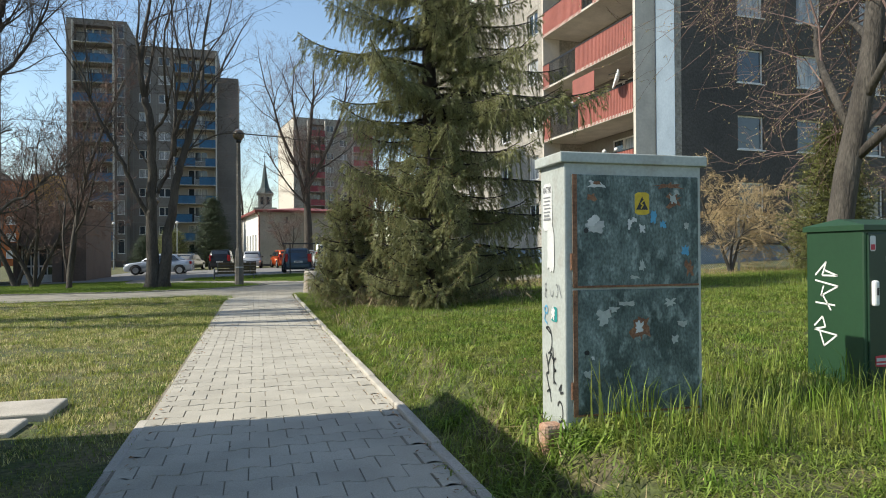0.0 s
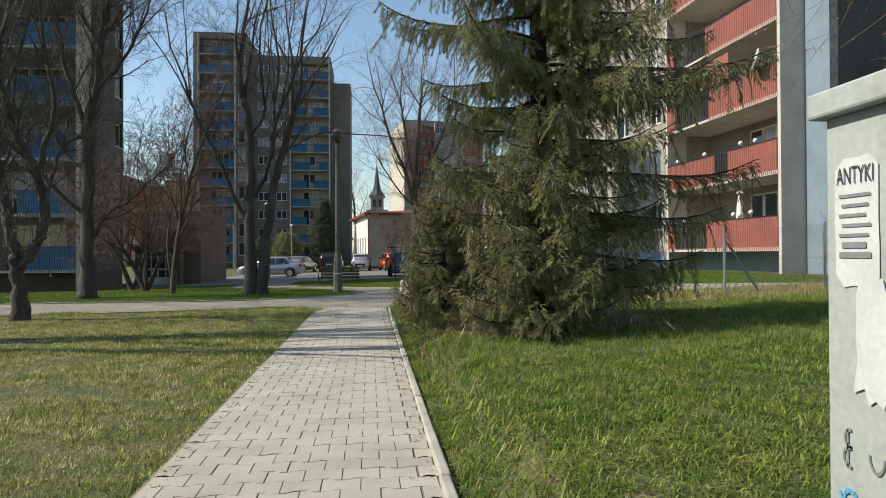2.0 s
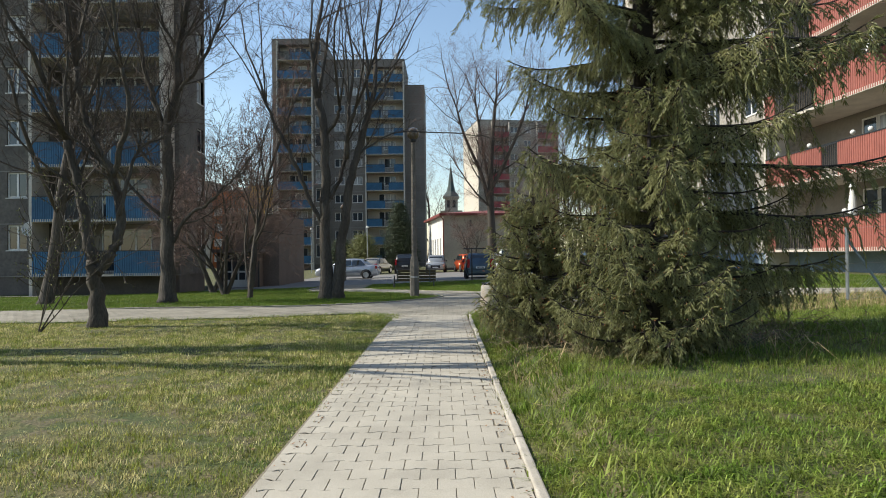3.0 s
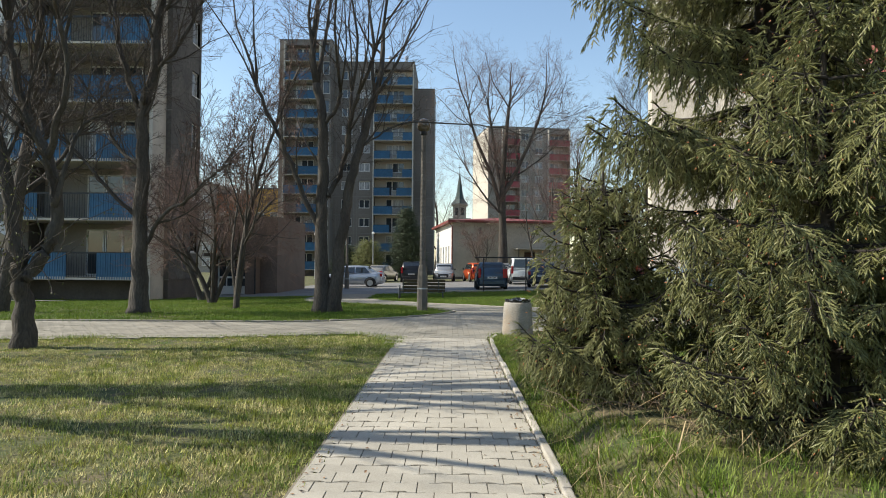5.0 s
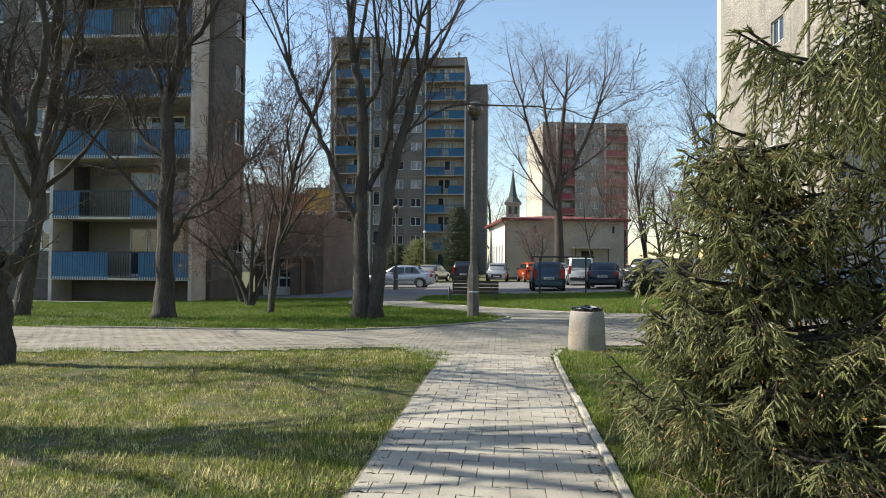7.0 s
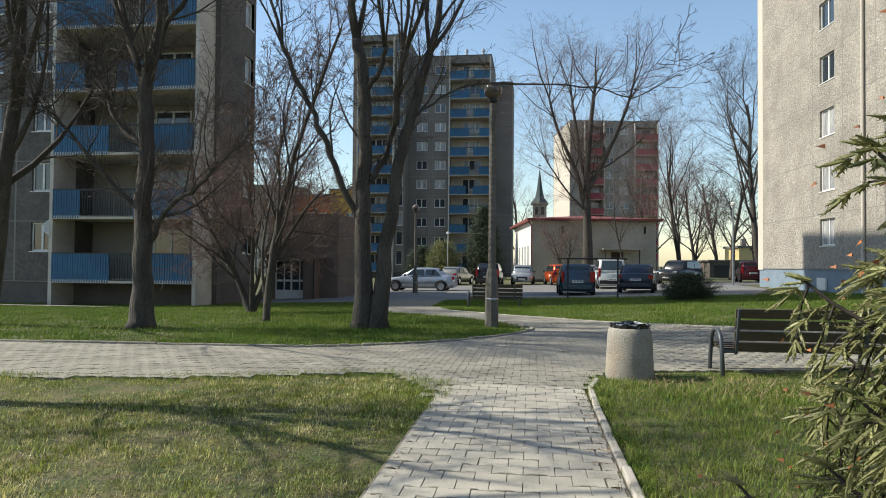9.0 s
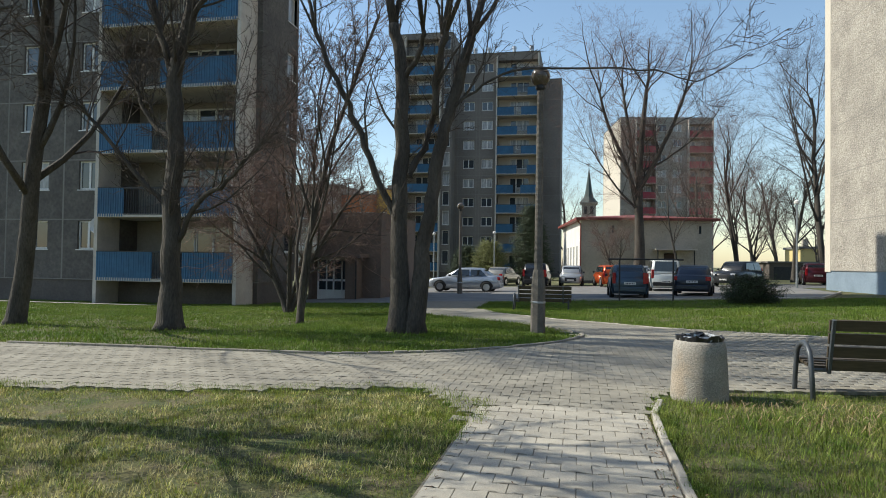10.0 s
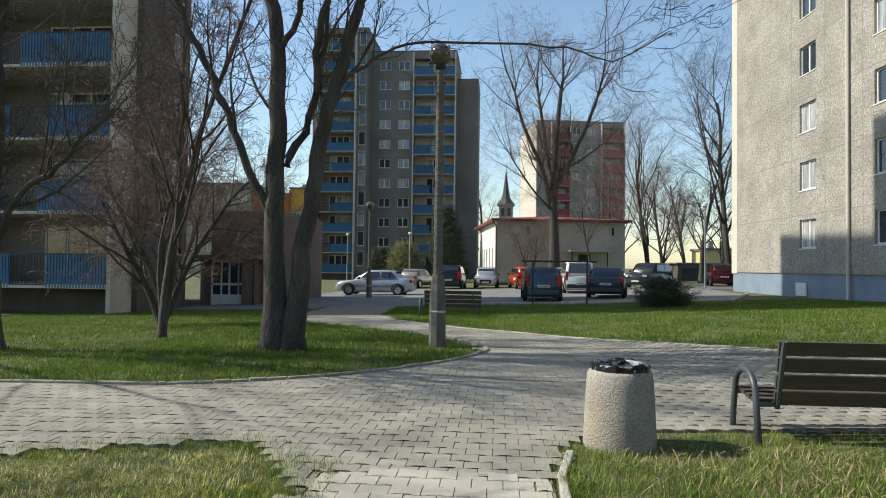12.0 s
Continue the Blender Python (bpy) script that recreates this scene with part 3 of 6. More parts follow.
bare_tree("lawn_tree", "low forking bare tree with mossy trunk on the dry lawn", (-4.1, 18.0), 11, [], 7, 0.9, foot=1.25, tail=3.0, bushy=1.3, dens=0.8, limb_lines=[([(-4.14, 18.0, -0.05), (-4.19, 18.0, 0.67), (-4.23, 18.0, 1.09), (-4.27, 18.0, 1.37), (-4.42, 18.0, 2.14), (-4.57, 18.0, 2.92), (-4.72, 18.0, 3.55)], 0.15, 0.07), ([(-4.19, 18.0, 1.06), (-3.97, 18.04, 1.34), (-3.83, 18.09, 1.73), (-3.8, 18.13, 2.23), (-3.98, 18.17, 2.95), (-4.29, 18.21, 3.46), (-4.54, 18.26, 4.12), (-4.7, 18.3, 5.01)], 0.11, 0.06), ([(-3.86, 18.0, 2.85), (-3.6, 17.83, 3.44), (-3.4, 17.67, 4.09), (-3.45, 17.5, 4.78)], 0.06, 0.035), ([(-3.75, 18.0, 2.14), (-3.59, 18.13, 2.94), (-3.45, 18.27, 3.47), (-2.94, 18.4, 3.71)], 0.045, 0.015)])
bare_tree("lawn_tree", "tall bare tree with dark trunk on the lawn", (-5.9, 25.35), 22, [], 12, 0.8, up=0.4, foot=1.7, tail=3.2, bushy=2.0, dens=0.8, limb_lines=[([(-5.9, 25.35, -0.05), (-5.85, 25.35, 1.31), (-5.92, 25.35, 2.41), (-5.87, 25.35, 3.87), (-5.89, 25.35, 5.23), (-5.59, 25.35, 6.33), (-5.54, 25.35, 7.44), (-5.36, 25.35, 8.31)], 0.21, 0.1), ([(-5.73, 25.35, 1.86), (-5.19, 25.23, 2.64), (-4.54, 25.1, 2.99), (-3.9, 24.98, 3.58), (-3.38, 24.85, 3.86)], 0.06, 0.02), ([(-5.98, 25.35, 2.53), (-6.75, 25.15, 3.36), (-7.49, 24.95, 4.3), (-7.74, 24.75, 4.62)], 0.055, 0.02), ([(-5.9, 25.35, 3.87), (-6.53, 25.55, 4.28), (-7.08, 25.75, 5.19), (-7.57, 25.95, 5.88)], 0.06, 0.025), ([(-5.89, 25.35, 5.1), (-6.31, 25.45, 6.12), (-6.62, 25.55, 7.14), (-6.81, 25.65, 8.31)], 0.08, 0.05), ([(-5.63, 25.35, 6.21), (-4.84, 25.15, 7.0), (-4.28, 24.95, 7.9)], 0.06, 0.035)])
bare_tree("lawn_tree", "bare tree with dark leaning trunk by the path", (-9.5, 25.3), 23, [(0.10, 0.0, 9.5, 0.19, 0.25)], 12, 0.85, up=0.35)
bare_tree("young_tree", "slender young bare tree with upright branches", (-4.15, 27.8), 31, [(0.01, 0.0, 7.6, 0.085, 0.2), (0.07, 0.0, 6.0, 0.045, 0.3), (-0.07, 0, 5.8, 0.045, 0.3)], 13, 0.6, twig_red, up=0.35, dens=1.0, sub=0.72)
bare_tree("fruit_tree", "low bushy bare fruit tree with limewashed foot", (-6.4, 32.1), 37, [(-0.28, 0, 4.3, 0.10, 0.22), (0.42, 0.1, 4.6, 0.09, 0.22), (0.1, -0.1, 4.6, 0.08, 0.25)], 12, 1.1, twig_red, dens=1.1)
bare_tree("twin_trunk_tree", "large bare tree with two grey trunks and long arching boughs", (-1.1, 26.05), 47, [], 11, 0.7, up=0.55, foot=1.8, dens=0.7, tail=4.2, bushy=0.75, limb_lines=[([(-1.29, 26.05, -0.05), (-1.3, 26.05, 1.71), (-1.31, 26.05, 3.04), (-1.29, 26.05, 4.19), (-1.32, 26.05, 5.35), (-1.5, 26.05, 6.22)], 0.185, 0.11), ([(-1.11, 26.05, 3.13), (-0.82, 26.28, 4.04), (-0.69, 26.52, 5.09), (-0.66, 26.75, 6.18)], 0.075, 0.05), ([(-0.95, 26.05, -0.05), (-0.84, 26.05, 1.71), (-0.7, 26.05, 2.46), (-0.56, 26.05, 3.51), (-0.41, 26.05, 4.17), (-0.13, 26.05, 5.12), (0.08, 26.05, 5.88)], 0.165, 0.09), ([(-0.39, 26.05, 4.36), (0.17, 25.98, 4.81), (0.94, 25.92, 5.14), (2.15, 25.85, 5.13), (3.5, 25.78, 4.98), (4.2, 25.72, 4.76), (5.06, 25.65, 5.2)], 0.030, 0.008), ([(-0.61, 26.05, 4.37), (-0.52, 25.65, 5.18), (-0.26, 25.25, 5.75)], 0.07, 0.05), ([(-1.37, 26.05, 2.3), (-1.75, 25.99, 3.04), (-2.12, 25.93, 3.99), (-2.45, 25.87, 4.74), (-2.77, 25.81, 5.4), (-3.04, 25.75, 6.05)], 0.075, 0.045), ([(-1.29, 26.05, 5.06), (-0.91, 25.75, 5.51), (-0.75, 25.45, 5.85)], 0.06, 0.045)])
bare_tree("car_park_tree", "tall broad bare tree with reddish budding crown behind the cars", (6.6, 65.5), 53, [], 13, 1.0, twig_red, dens=0.95, up=0.4, tail=5.0, bushy=1.5, scale=2.2, foot=1.3,
          limb_lines=[([(6.6, 65.5, -0.5), (6.65, 65.5, 3.0), (6.55, 65.5, 6.5), (6.7, 65.5, 10.5), (7.1, 65.8, 15.0)], 0.46, 0.13), ([(6.55, 65.5, 6.2), (5.6, 65.2, 9.0), (4.3, 65.0, 12.0), (3.6, 64.8, 14.5)], 0.2, 0.08),
                      ([(6.6, 65.5, 7.0), (6.0, 66.0, 10.5), (5.4, 66.3, 15.0)], 0.18, 0.09), ([(6.65, 65.5, 7.4), (8.0, 65.2, 10.0), (9.3, 65.0, 13.0), (9.9, 65.0, 15.0)], 0.2, 0.08), ([(6.6, 65.5, 5.6), (4.9, 65.0, 7.4), (3.3, 64.7, 9.8)], 0.1, 0.04), ([(6.7, 65.5, 8.6), (8.6, 66.0, 9.6), (10.6, 66.2, 11.2)], 0.1, 0.04)])
bare_tree("background_tree", "slim bare tree beyond the car park", (15.9, 76), 61, [(0, 0, 12, 0.2, 0.2), (0.1, 0, 11, 0.14, 0.25)], 9, 0.6, twig_red, dens=1.0, up=0.5)
bare_tree("background_tree", "bare tree beyond the car park", (19.8, 74), 62, [(0, 0, 9, 0.22, 0.2)], 10, 0.8, dens=1.1, up=0.3)
bare_tree("background_tree", "tall bare tree beside the apartment block", (20.2, 68), 63, [(0, 0, 15, 0.26, 0.25)], 12, 0.65, dens=1.1, up=0.5)
bare_tree("background_tree", "slim bare tree beyond the car park", (13.6, 80), 64, [(0, 0, 11, 0.18, 0.2)], 9, 0.7, twig_red, dens=1.0, up=0.4)
bare_tree("young_tree", "young bare tree in front of the chapel", (8.9, 61.5), 65, [(0, 0, 6.4, 0.09, 0.3)], 8, 0.7, dens=0.9, up=0.4)
bare_tree("background_tree", "bare tree behind the distant tower", (-0.3, 118), 66, [(0, 0, 13, 0.3, 0.2)], 10, 0.8, twig_red, dens=1.1, up=0.4)
bare_tree("fence_tree", "old bare tree with pale catkins behind the fence", (11.2, 11.6), 74, [(0.02, 0.02, 8.8, 0.22, 0.2)], 19, 1.15, twig_red, dens=1.05, up=-0.25, buds=2, sub=1.2, bud_mat=catkin_m)
bare_tree("lawn_tree", "bare budding tree on the dry lawn beside the path", (-7.8, 14.6), 81, [(0.16, 0.0, 11.0, 0.26, 0.42), (0.32, -0.16, 10.0, 0.2, 0.42), (0.24, 0.26, 10.0, 0.2, 0.42), (0.42, 0.04, 9.5, 0.17, 0.42)], 9, 0.75, up=0.2, dens=0.45, sub=0.7)
bare_tree("budding_shrub", "thin budding shoots beside the forked tree", (-4.75, 17.1), 93, [(0.55, 0, 2.3, 0.014, 0.2), (0.35, -0.1, 2.0, 0.012, 0.2), (0.75, 0.1, 1.9, 0.012, 0.2), (0.2, 0.1, 2.2, 0.012, 0.2)], 5, 0.8, dens=0.4, fine=False, buds=2, bud_mat=needle_yellow)
bare_tree("dry_shrub", "pale drooping leafless shrub along the fence", (14.9, 18.7), 91, [(-0.3, 0, 2.6, 0.05, 0.2), (0.2, 0, 2.4, 0.05, 0.2), (0.0, 0.1, 2.2, 0.04, 0.2)], 9, 1.1, straw_m, dens=0.9, up=-0.5)
bare_tree("dry_shrub", "pale drooping leafless shrub along the fence", (17.2, 18.6), 92, [(-0.3, 0, 2.4, 0.05, 0.2), (0.25, 0, 2.2, 0.05, 0.2)], 9, 1.1, straw_m, dens=0.9, up=-0.5)
bare_tree("fruit_tree", "light bare shrub before the chapel", (5.0, 68.5), 82, [(-0.2, 0, 4.2, 0.1, 0.2), (0.25, 0, 4.0, 0.09, 0.2)], 9, 0.9, twig_red, dens=1.0)
bare_tree("background_tree", "bare shrub by the garages", (26, 88), 72, [(0, 0, 8, 0.2, 0.15)], 10, 0.9, dens=1.0, up=0.3)
bare_tree("background_tree", "bushy bare tree behind the garages", (19.5, 86), 75, [(0, 0, 9.5, 0.2, 0.15), (0.15, 0, 8, 0.13, 0.2)], 11, 0.85, twig_red, dens=1.1, up=0.3)
bare_tree("background_tree", "bushy bare tree behind the garages", (23.5, 92), 76, [(0, 0, 11, 0.22, 0.15)], 12, 0.8, dens=1.1, up=0.3)
bare_tree("background_tree", "bushy bare tree behind the garages", (16.8, 94), 78, [(0, 0, 10.5, 0.22, 0.15)], 12, 0.8, twig_red, dens=1.1, up=0.3)
bare_tree("background_tree", "bare tree far behind the drive", (-30, 112), 73, [(0, 0, 12, 0.3, 0.15)], 10, 0.9, dens=1.0, up=0.3)
bare_tree("fruit_tree", "bushy bare fruit tree by the entrance", (-8.2, 36.0), 38, [(-0.25, 0, 4.6, 0.12, 0.2), (0.3, 0.1, 4.2, 0.09, 0.25)], 9, 0.95, twig_red, dens=1.0)

# ---- conifers ----
spruce_bark = material("dark spruce bark", (0.035, 0.028, 0.022), 0.95, second=(0.06, 0.048, 0.038), scale=6, fine=40, fine_amount=0.3)
def brush(count, seed, length=0.022, width=0.0042, forward=0.13):
    """A spruce twig along +x, one unit long, set with needles."""
    r = np.random.default_rng(seed)
    v, f = [], []
    for i in range(count):
        x = (i + r.random()) / count
        a = r.random() * 2 * math.pi
        side = np.array([0, -math.sin(a), math.cos(a)]) * width
        p = np.array([x * 0.94, 0, 0])
        L = length * (1.0 - 0.45 * x * x) * r.uniform(0.8, 1.2)
        tip = p + np.array([forward * r.uniform(0.6, 1.2), math.cos(a) * L, math.sin(a) * L])
        n = len(v)
        v += [p - side, p + side, tip]
        f.append((n, n + 1, n + 2))
    return v, f


def spruce(name, label, at, height, radius, seed, mat, tiers, boughs, detail=1.0, droop=0.5, low=0.25, size=1.0, fine_below=99.0, needles=24, spacing=1.25):
    r = random.Random(seed)
    t = thing(name, label, "conifer", "conifers", "", (at[0], at[1], gz(*at)))
    wood = Build().tube([(0, 0, -0.1), (0, 0, height * 0.3), (0, 0, height * 0.7), (0, 0, height)], [radius * 0.085, radius * 0.07, radius * 0.04, 0.01], 10)
    sets = [[], [], []]
    for k in range(tiers):
        z = low + (height - low) * (k / tiers) ** spacing
        R = radius * (1 - z / height) ** 0.72 * (0.82 if k < 4 else 1.0)
        for j in range(boughs):
            az = 2 * math.pi * (j + r.random() * 0.8) / boughs + k * 1.1
            L = R * r.uniform(0.72, 1.12)
            rise = r.uniform(-0.05, 0.28)
            out = Vector((math.cos(az), math.sin(az), 0))
            lat = Vector((-math.sin(az), math.cos(az), 0))
            pts = []
            for i in range(9):
                u = i / 8
                pts.append(Vector((0, 0, z + r.uniform(-0.04, 0.04))) + out * (L * u) + Vector((0, 0, L * (rise * u - droop * u * u + 0.24 * u ** 4))) + lat * (0.05 * L * math.sin(3 * u + k)))
            wood.tube(pts, [0.013 * size * (1 - 0.8 * i / 8) + 0.003 for i in range(9)], 4, caps=False)
            near = z < fine_below
            n = max(4, int(L / (0.10 if near else 0.26) * detail / size))
            for i in range(n):
                u = 0.16 + 0.84 * (i + r.random()) / n
                a = min(int(u * 8), 7)
                p = pts[a].lerp(pts[a + 1], u * 8 - a)
                ax = (pts[a + 1] - pts[a]).normalized()
                for sg in (1, -1):
                    bl = size * (0.10 + 0.22 * L * (1.08 - u)) * r.uniform(0.6, 1.25)
                    d = (ax * 0.8 + lat * sg * r.uniform(0.5, 1.0) + Vector((0, 0, r.uniform(-0.55, 0.05)))).normalized()
                    m = max(2, int(bl / (0.055 * size))) if near else 2
                    if near and bl > 0.14: wood.tube([p, p + d * bl], [0.004, 0.002], 3, caps=False)
                    for q in range(m):
                        w = (q + r.random()) / m
                        dd = (d * 0.8 + Vector((r.uniform(-0.7, 0.7), r.uniform(-0.7, 0.7), r.uniform(-0.9, 0.15)))).normalized()
                        sets[r.randrange(3)].append(twig_matrix(p + d * (bl * w), dd, size * r.uniform(0.09, 0.17) * (1 if near else 2.2), size * (1 if near else 2.0), r.random() * 6))
                    sets[r.randrange(3)].append(twig_matrix(p + d * bl * 0.9, d, size * r.uniform(0.1, 0.16), size, r.random() * 6))
                if near:
                    for q in range(4):
                        h = Vector((r.gauss(0, 0.2), r.gauss(0, 0.2), -1)).normalized()
                        st_ = p + Vector((r.gauss(0, 0.06), r.gauss(0, 0.06), 0))
                        hl = size * r.uniform(0.1, 0.18)
                        if q < 2: sets[r.randrange(3)].append(twig_matrix(st_ + h * hl * 0.85, Vector((h.x * 1.5, h.y * 1.5, -1)), hl * 0.9, size, r.random() * 6))
                        sets[r.randrange(3)].append(twig_matrix(st_, h, hl, size, r.random() * 6))
            sets[0].append(twig_matrix(pts[8] - out * 0.05, (pts[8] - pts[7]), 0.2 * size, size, 0))
    part("trunk", wood, spruce_bark, t, smooth=True)
    for i in range(3):
        v, f = brush(needles, seed + i)
        ob = part("foliage", scatter("foliage", v, f, sets[i], mat), None, t)
        ob["kind"] = "stuff"
    return t


shoot_m = material("olive spruce needles", (0.175, 0.18, 0.062), 0.5, second=(0.30, 0.29, 0.125), scale=3.0, amount=0.7, fine=22, fine_amount=0.35, translucent=0.15, spec=0.4)
bud_m = material("orange spruce buds", (0.42, 0.15, 0.05), 0.6, second=(0.3, 0.11, 0.05), scale=9)


def needle_shoot(count, seed):
    """One spruce shoot along +x: a slim spindle densely set with forward-leaning needles."""
    r = np.random.default_rng(seed)
    v, f = [], []
    rings = ((0.0, 0.0035), (0.55, 0.0065), (1.0, 0.001))
    for x, rad in rings:
        for k in range(4): v.append((x, rad * math.cos(k * math.pi / 2), rad * math.sin(k * math.pi / 2)))
    for i in range(2):
        for k in range(4):
            a, b = i * 4 + k, i * 4 + (k + 1) % 4
            f += [(a, b, b + 4), (a, b + 4, a + 4)]
    for i in range(count):
        x = (i + r.random()) / count
        a = i * 2.4 + r.uniform(-0.3, 0.3)
        L = 0.0135 * (1.0 - 0.35 * x) * r.uniform(0.8, 1.2)
        n = len(v)
        side = np.array([0.014, -math.sin(a) * 0.0026, math.cos(a) * 0.0026])
        p = np.array([x * 0.95, math.cos(a) * 0.003, math.sin(a) * 0.003])
        v += [p - side, p + side, p + np.array([0.12 * r.uniform(0.7, 1.2), math.cos(a) * L, math.sin(a) * L])]
        f.append((n, n + 1, n + 2))
    return v, f


def norway_spruce(name, label, at, height, reach, seed, gap, per_tier, low, droop, hang=0.5, fine_below=99.0, buds=0, needles=26):
    """reach(z, azimuth): the length of a limb. Limbs carry drooping side branches, and hanging sprays of shoots below them."""
    r = random.Random(seed)
    t = thing(name, label, "conifer", "conifers", "", (at[0], at[1], gz(*at)))
    r0 = 0.016 * height + 0.012
    wood = Build().tube([(0, 0, -0.1), (0.03, 0.02, height * 0.3), (-0.02, 0.03, height * 0.7), (0, 0, height)], [r0, r0 * 0.8, r0 * 0.42, 0.006], 10)
    sets, tips = [[], [], []], []
    down = Vector((0, 0, -1))

    def shoot(p, d, big=1.0):
        sets[r.randrange(3)].append(twig_matrix(p, d, r.uniform(0.045, 0.082) * big, r.uniform(0.65, 0.9) * big, r.random() * 6))

    def spray(p, d, length, sag, step, big):
        """A side branch that bends down along its length, with shoots to both sides and at its tip."""
        n = max(2, int(length / step))
        lat = d.cross(Vector((0, 0, 1)))
        lat = lat.normalized() if lat.length > 0.05 else Vector((r.gauss(0, 1), r.gauss(0, 1), 0)).normalized()
        q, dd = p.copy(), d.copy()
        pts = [q.copy()]
        for i in range(n):
            dd = (dd + down * (sag / n) + Vector((r.gauss(0, 0.07), r.gauss(0, 0.07), r.gauss(0, 0.05)))).normalized()
            q = q + dd * (length / n)
            pts.append(q.copy())
            for sg in (1, -1):
                if r.random() < 0.88: shoot(q, (dd * 0.75 + lat * sg * r.uniform(0.35, 0.75) + down * r.uniform(-0.15, 0.45)).normalized(), big)
        shoot(q, dd, big)
        if buds and r.random() < 0.25: tips.append(twig_matrix(q + dd * 0.085, dd, 0.016, 0.005, 0))
        if len(pts) > 3: wood.tube(pts[::max(1, n // 3)], [0.0045 - 0.0008 * i for i in range(len(pts[::max(1, n // 3)]))], 3, caps=False)

    z = low
    tier = 0
    while z < height - 0.12:
        for j in range(per_tier):
            az = 2 * math.pi * (j + r.random() * 0.9) / per_tier + tier * 1.3
            L = reach(z, az) * r.uniform(0.66, 1.12)
            zz = z + r.uniform(-0.5, 0.5) * gap
            if L < 0.08 or r.random() < 0.05: continue
            out, lat = Vector((math.cos(az), math.sin(az), 0)), Vector((-math.sin(az), math.cos(az), 0))
            coarse = zz > fine_below
            step, big = (0.10, 2.2) if coarse else ((0.050, 1.3) if out.x > 0.35 and height > 5 else (0.036, 0.98))
            rise, bend = r.uniform(0.05, 0.35), r.uniform(-0.12, 0.12)
            def limb(u): return Vector((0, 0, zz)) + out * (L * u) + lat * (bend * L * u * u) + Vector((0, 0, L * (rise * u - droop * u * u + 0.30 * u ** 4)))
            pts = [limb(i / 10) for i in range(11)]
            wood.tube(pts, [(0.007 + 0.011 * L) * (1 - 0.85 * i / 10) + 0.002 for i in range(11)], 5, caps=False)
            n = max(4, int(L / step * 0.62))
            for i in range(n):
                u = min(0.99, 0.14 + 0.86 * (i + r.random()) / n)
                p, ax = limb(u), (limb(u + 0.01) - limb(u)).normalized()
                for sg in (1, -1):
                    sl = min(0.5, (0.07 + 0.30 * L * (1.02 - u) ** 0.8) * r.uniform(0.6, 1.2))
                    spray(p, (ax * 0.7 + lat * sg * r.uniform(0.6, 1.0) + Vector((0, 0, 0.08))).normalized(), sl, 0.55 + hang, step * 1.05, big)
                if u > 0.2 and r.random() < hang:
                    spray(p, (ax * 0.25 + lat * r.gauss(0, 0.3) + down).normalized(), min(0.42, 0.10 + 0.16 * L) * r.uniform(0.6, 1.4), 0.5, step * 1.0, big)
            for c in range(3): shoot(pts[10] - out * 0.02, (out + lat * (c - 1) * 0.5 + Vector((0, 0, 0.25))).normalized(), big * 1.1)
            if buds: tips.append(twig_matrix(pts[10] + out * 0.09, out, 0.018, 0.006, 0))
        z += gap * (0.75 + 0.5 * r.random()) * (1 if z < fine_below else 1.5)
        tier += 1
    for i in range(12): shoot(Vector((0, 0, height - 0.05 * i)), Vector((math.cos(i * 2.4), math.sin(i * 2.4), 1.4)).normalized(), 1.2)
    part("trunk", wood, spruce_bark, t, smooth=True)
    for i in range(3):
        v, f = needle_shoot(needles, seed + i)
        part("foliage", scatter("foliage", v, f, sets[i], shoot_m), None, t)["kind"] = "stuff"
    if buds:
        v, f = [(0, 1, 0), (0, -0.5, 0.87), (0, -0.5, -0.87), (1, 0, 0)], [(0, 1, 3), (1, 2, 3), (2, 0, 3)]
        part("bud", scatter("bud", v, f, tips, bud_m), None, t, "orange-brown buds")["kind"] = "stuff"
    return t


def big_reach(z, az):
    R = 1.75 + 0.17 * z if z < 3.6 else 2.36 * max(0.0, (9.6 - z) / 6.0) ** 0.85
    if math.cos(az - 2.2) > 0.75: R *= 0.62
    return R * (1 + (0.28 if z < 1.4 else 0.18) * max(0.0, math.cos(az))) * (0.9 + 0.16 * math.sin(3 * az + z))


norway_spruce("spruce", "large Norway spruce with drooping olive-green boughs down to the grass", (4.75, 13.6), 9.6, big_reach, 5, 0.35, 8, 0.3, 0.42, 0.8, 5.4, 0, 14)
norway_spruce("young_spruce", "young spruce with a spiky leader before the large one", (4.38, 12.1), 2.75, lambda z, az: 0.20 + 0.78 * (1 - z / 2.75) ** 0.7, 16, 0.16, 7, 0.12, 0.25, 0.6, 99.0, 1, 18)
norway_spruce("young_spruce", "low bushy young spruce with orange-brown buds beside the kerb", (3.42, 13.7), 1.95, lambda z, az: 0.18 + 0.66 * (1 - z / 1.95) ** 0.75, 15, 0.15, 8, 0.12, 0.20, 0.55, 99.0, 1, 18)
dead_wood = material("dead grey-brown twigs", (0.17, 0.125, 0.09), 0.9, second=(0.27, 0.20, 0.14), scale=6, island=0.35)
brush_r = random.Random(77)
brushwood = Build()
for i in range(380):
    c = Vector((brush_r.gauss(4.9, 0.85), brush_r.gauss(12.75, 0.4), 0))
    if c.x < 2.95: continue
    a, l = brush_r.uniform(0, 6.28), brush_r.uniform(0.1, 0.42)
    d = Vector((math.cos(a), math.sin(a), brush_r.uniform(-0.15, 0.55)))
    p = Vector((c.x, c.y, gz(c.x, c.y) + brush_r.uniform(0.01, 0.22)))
    brushwood.tube([p, p + d * l * 0.5 + Vector((0, 0, 0.04)), p + d * l], [0.004, 0.003, 0.0015], 3, caps=False)
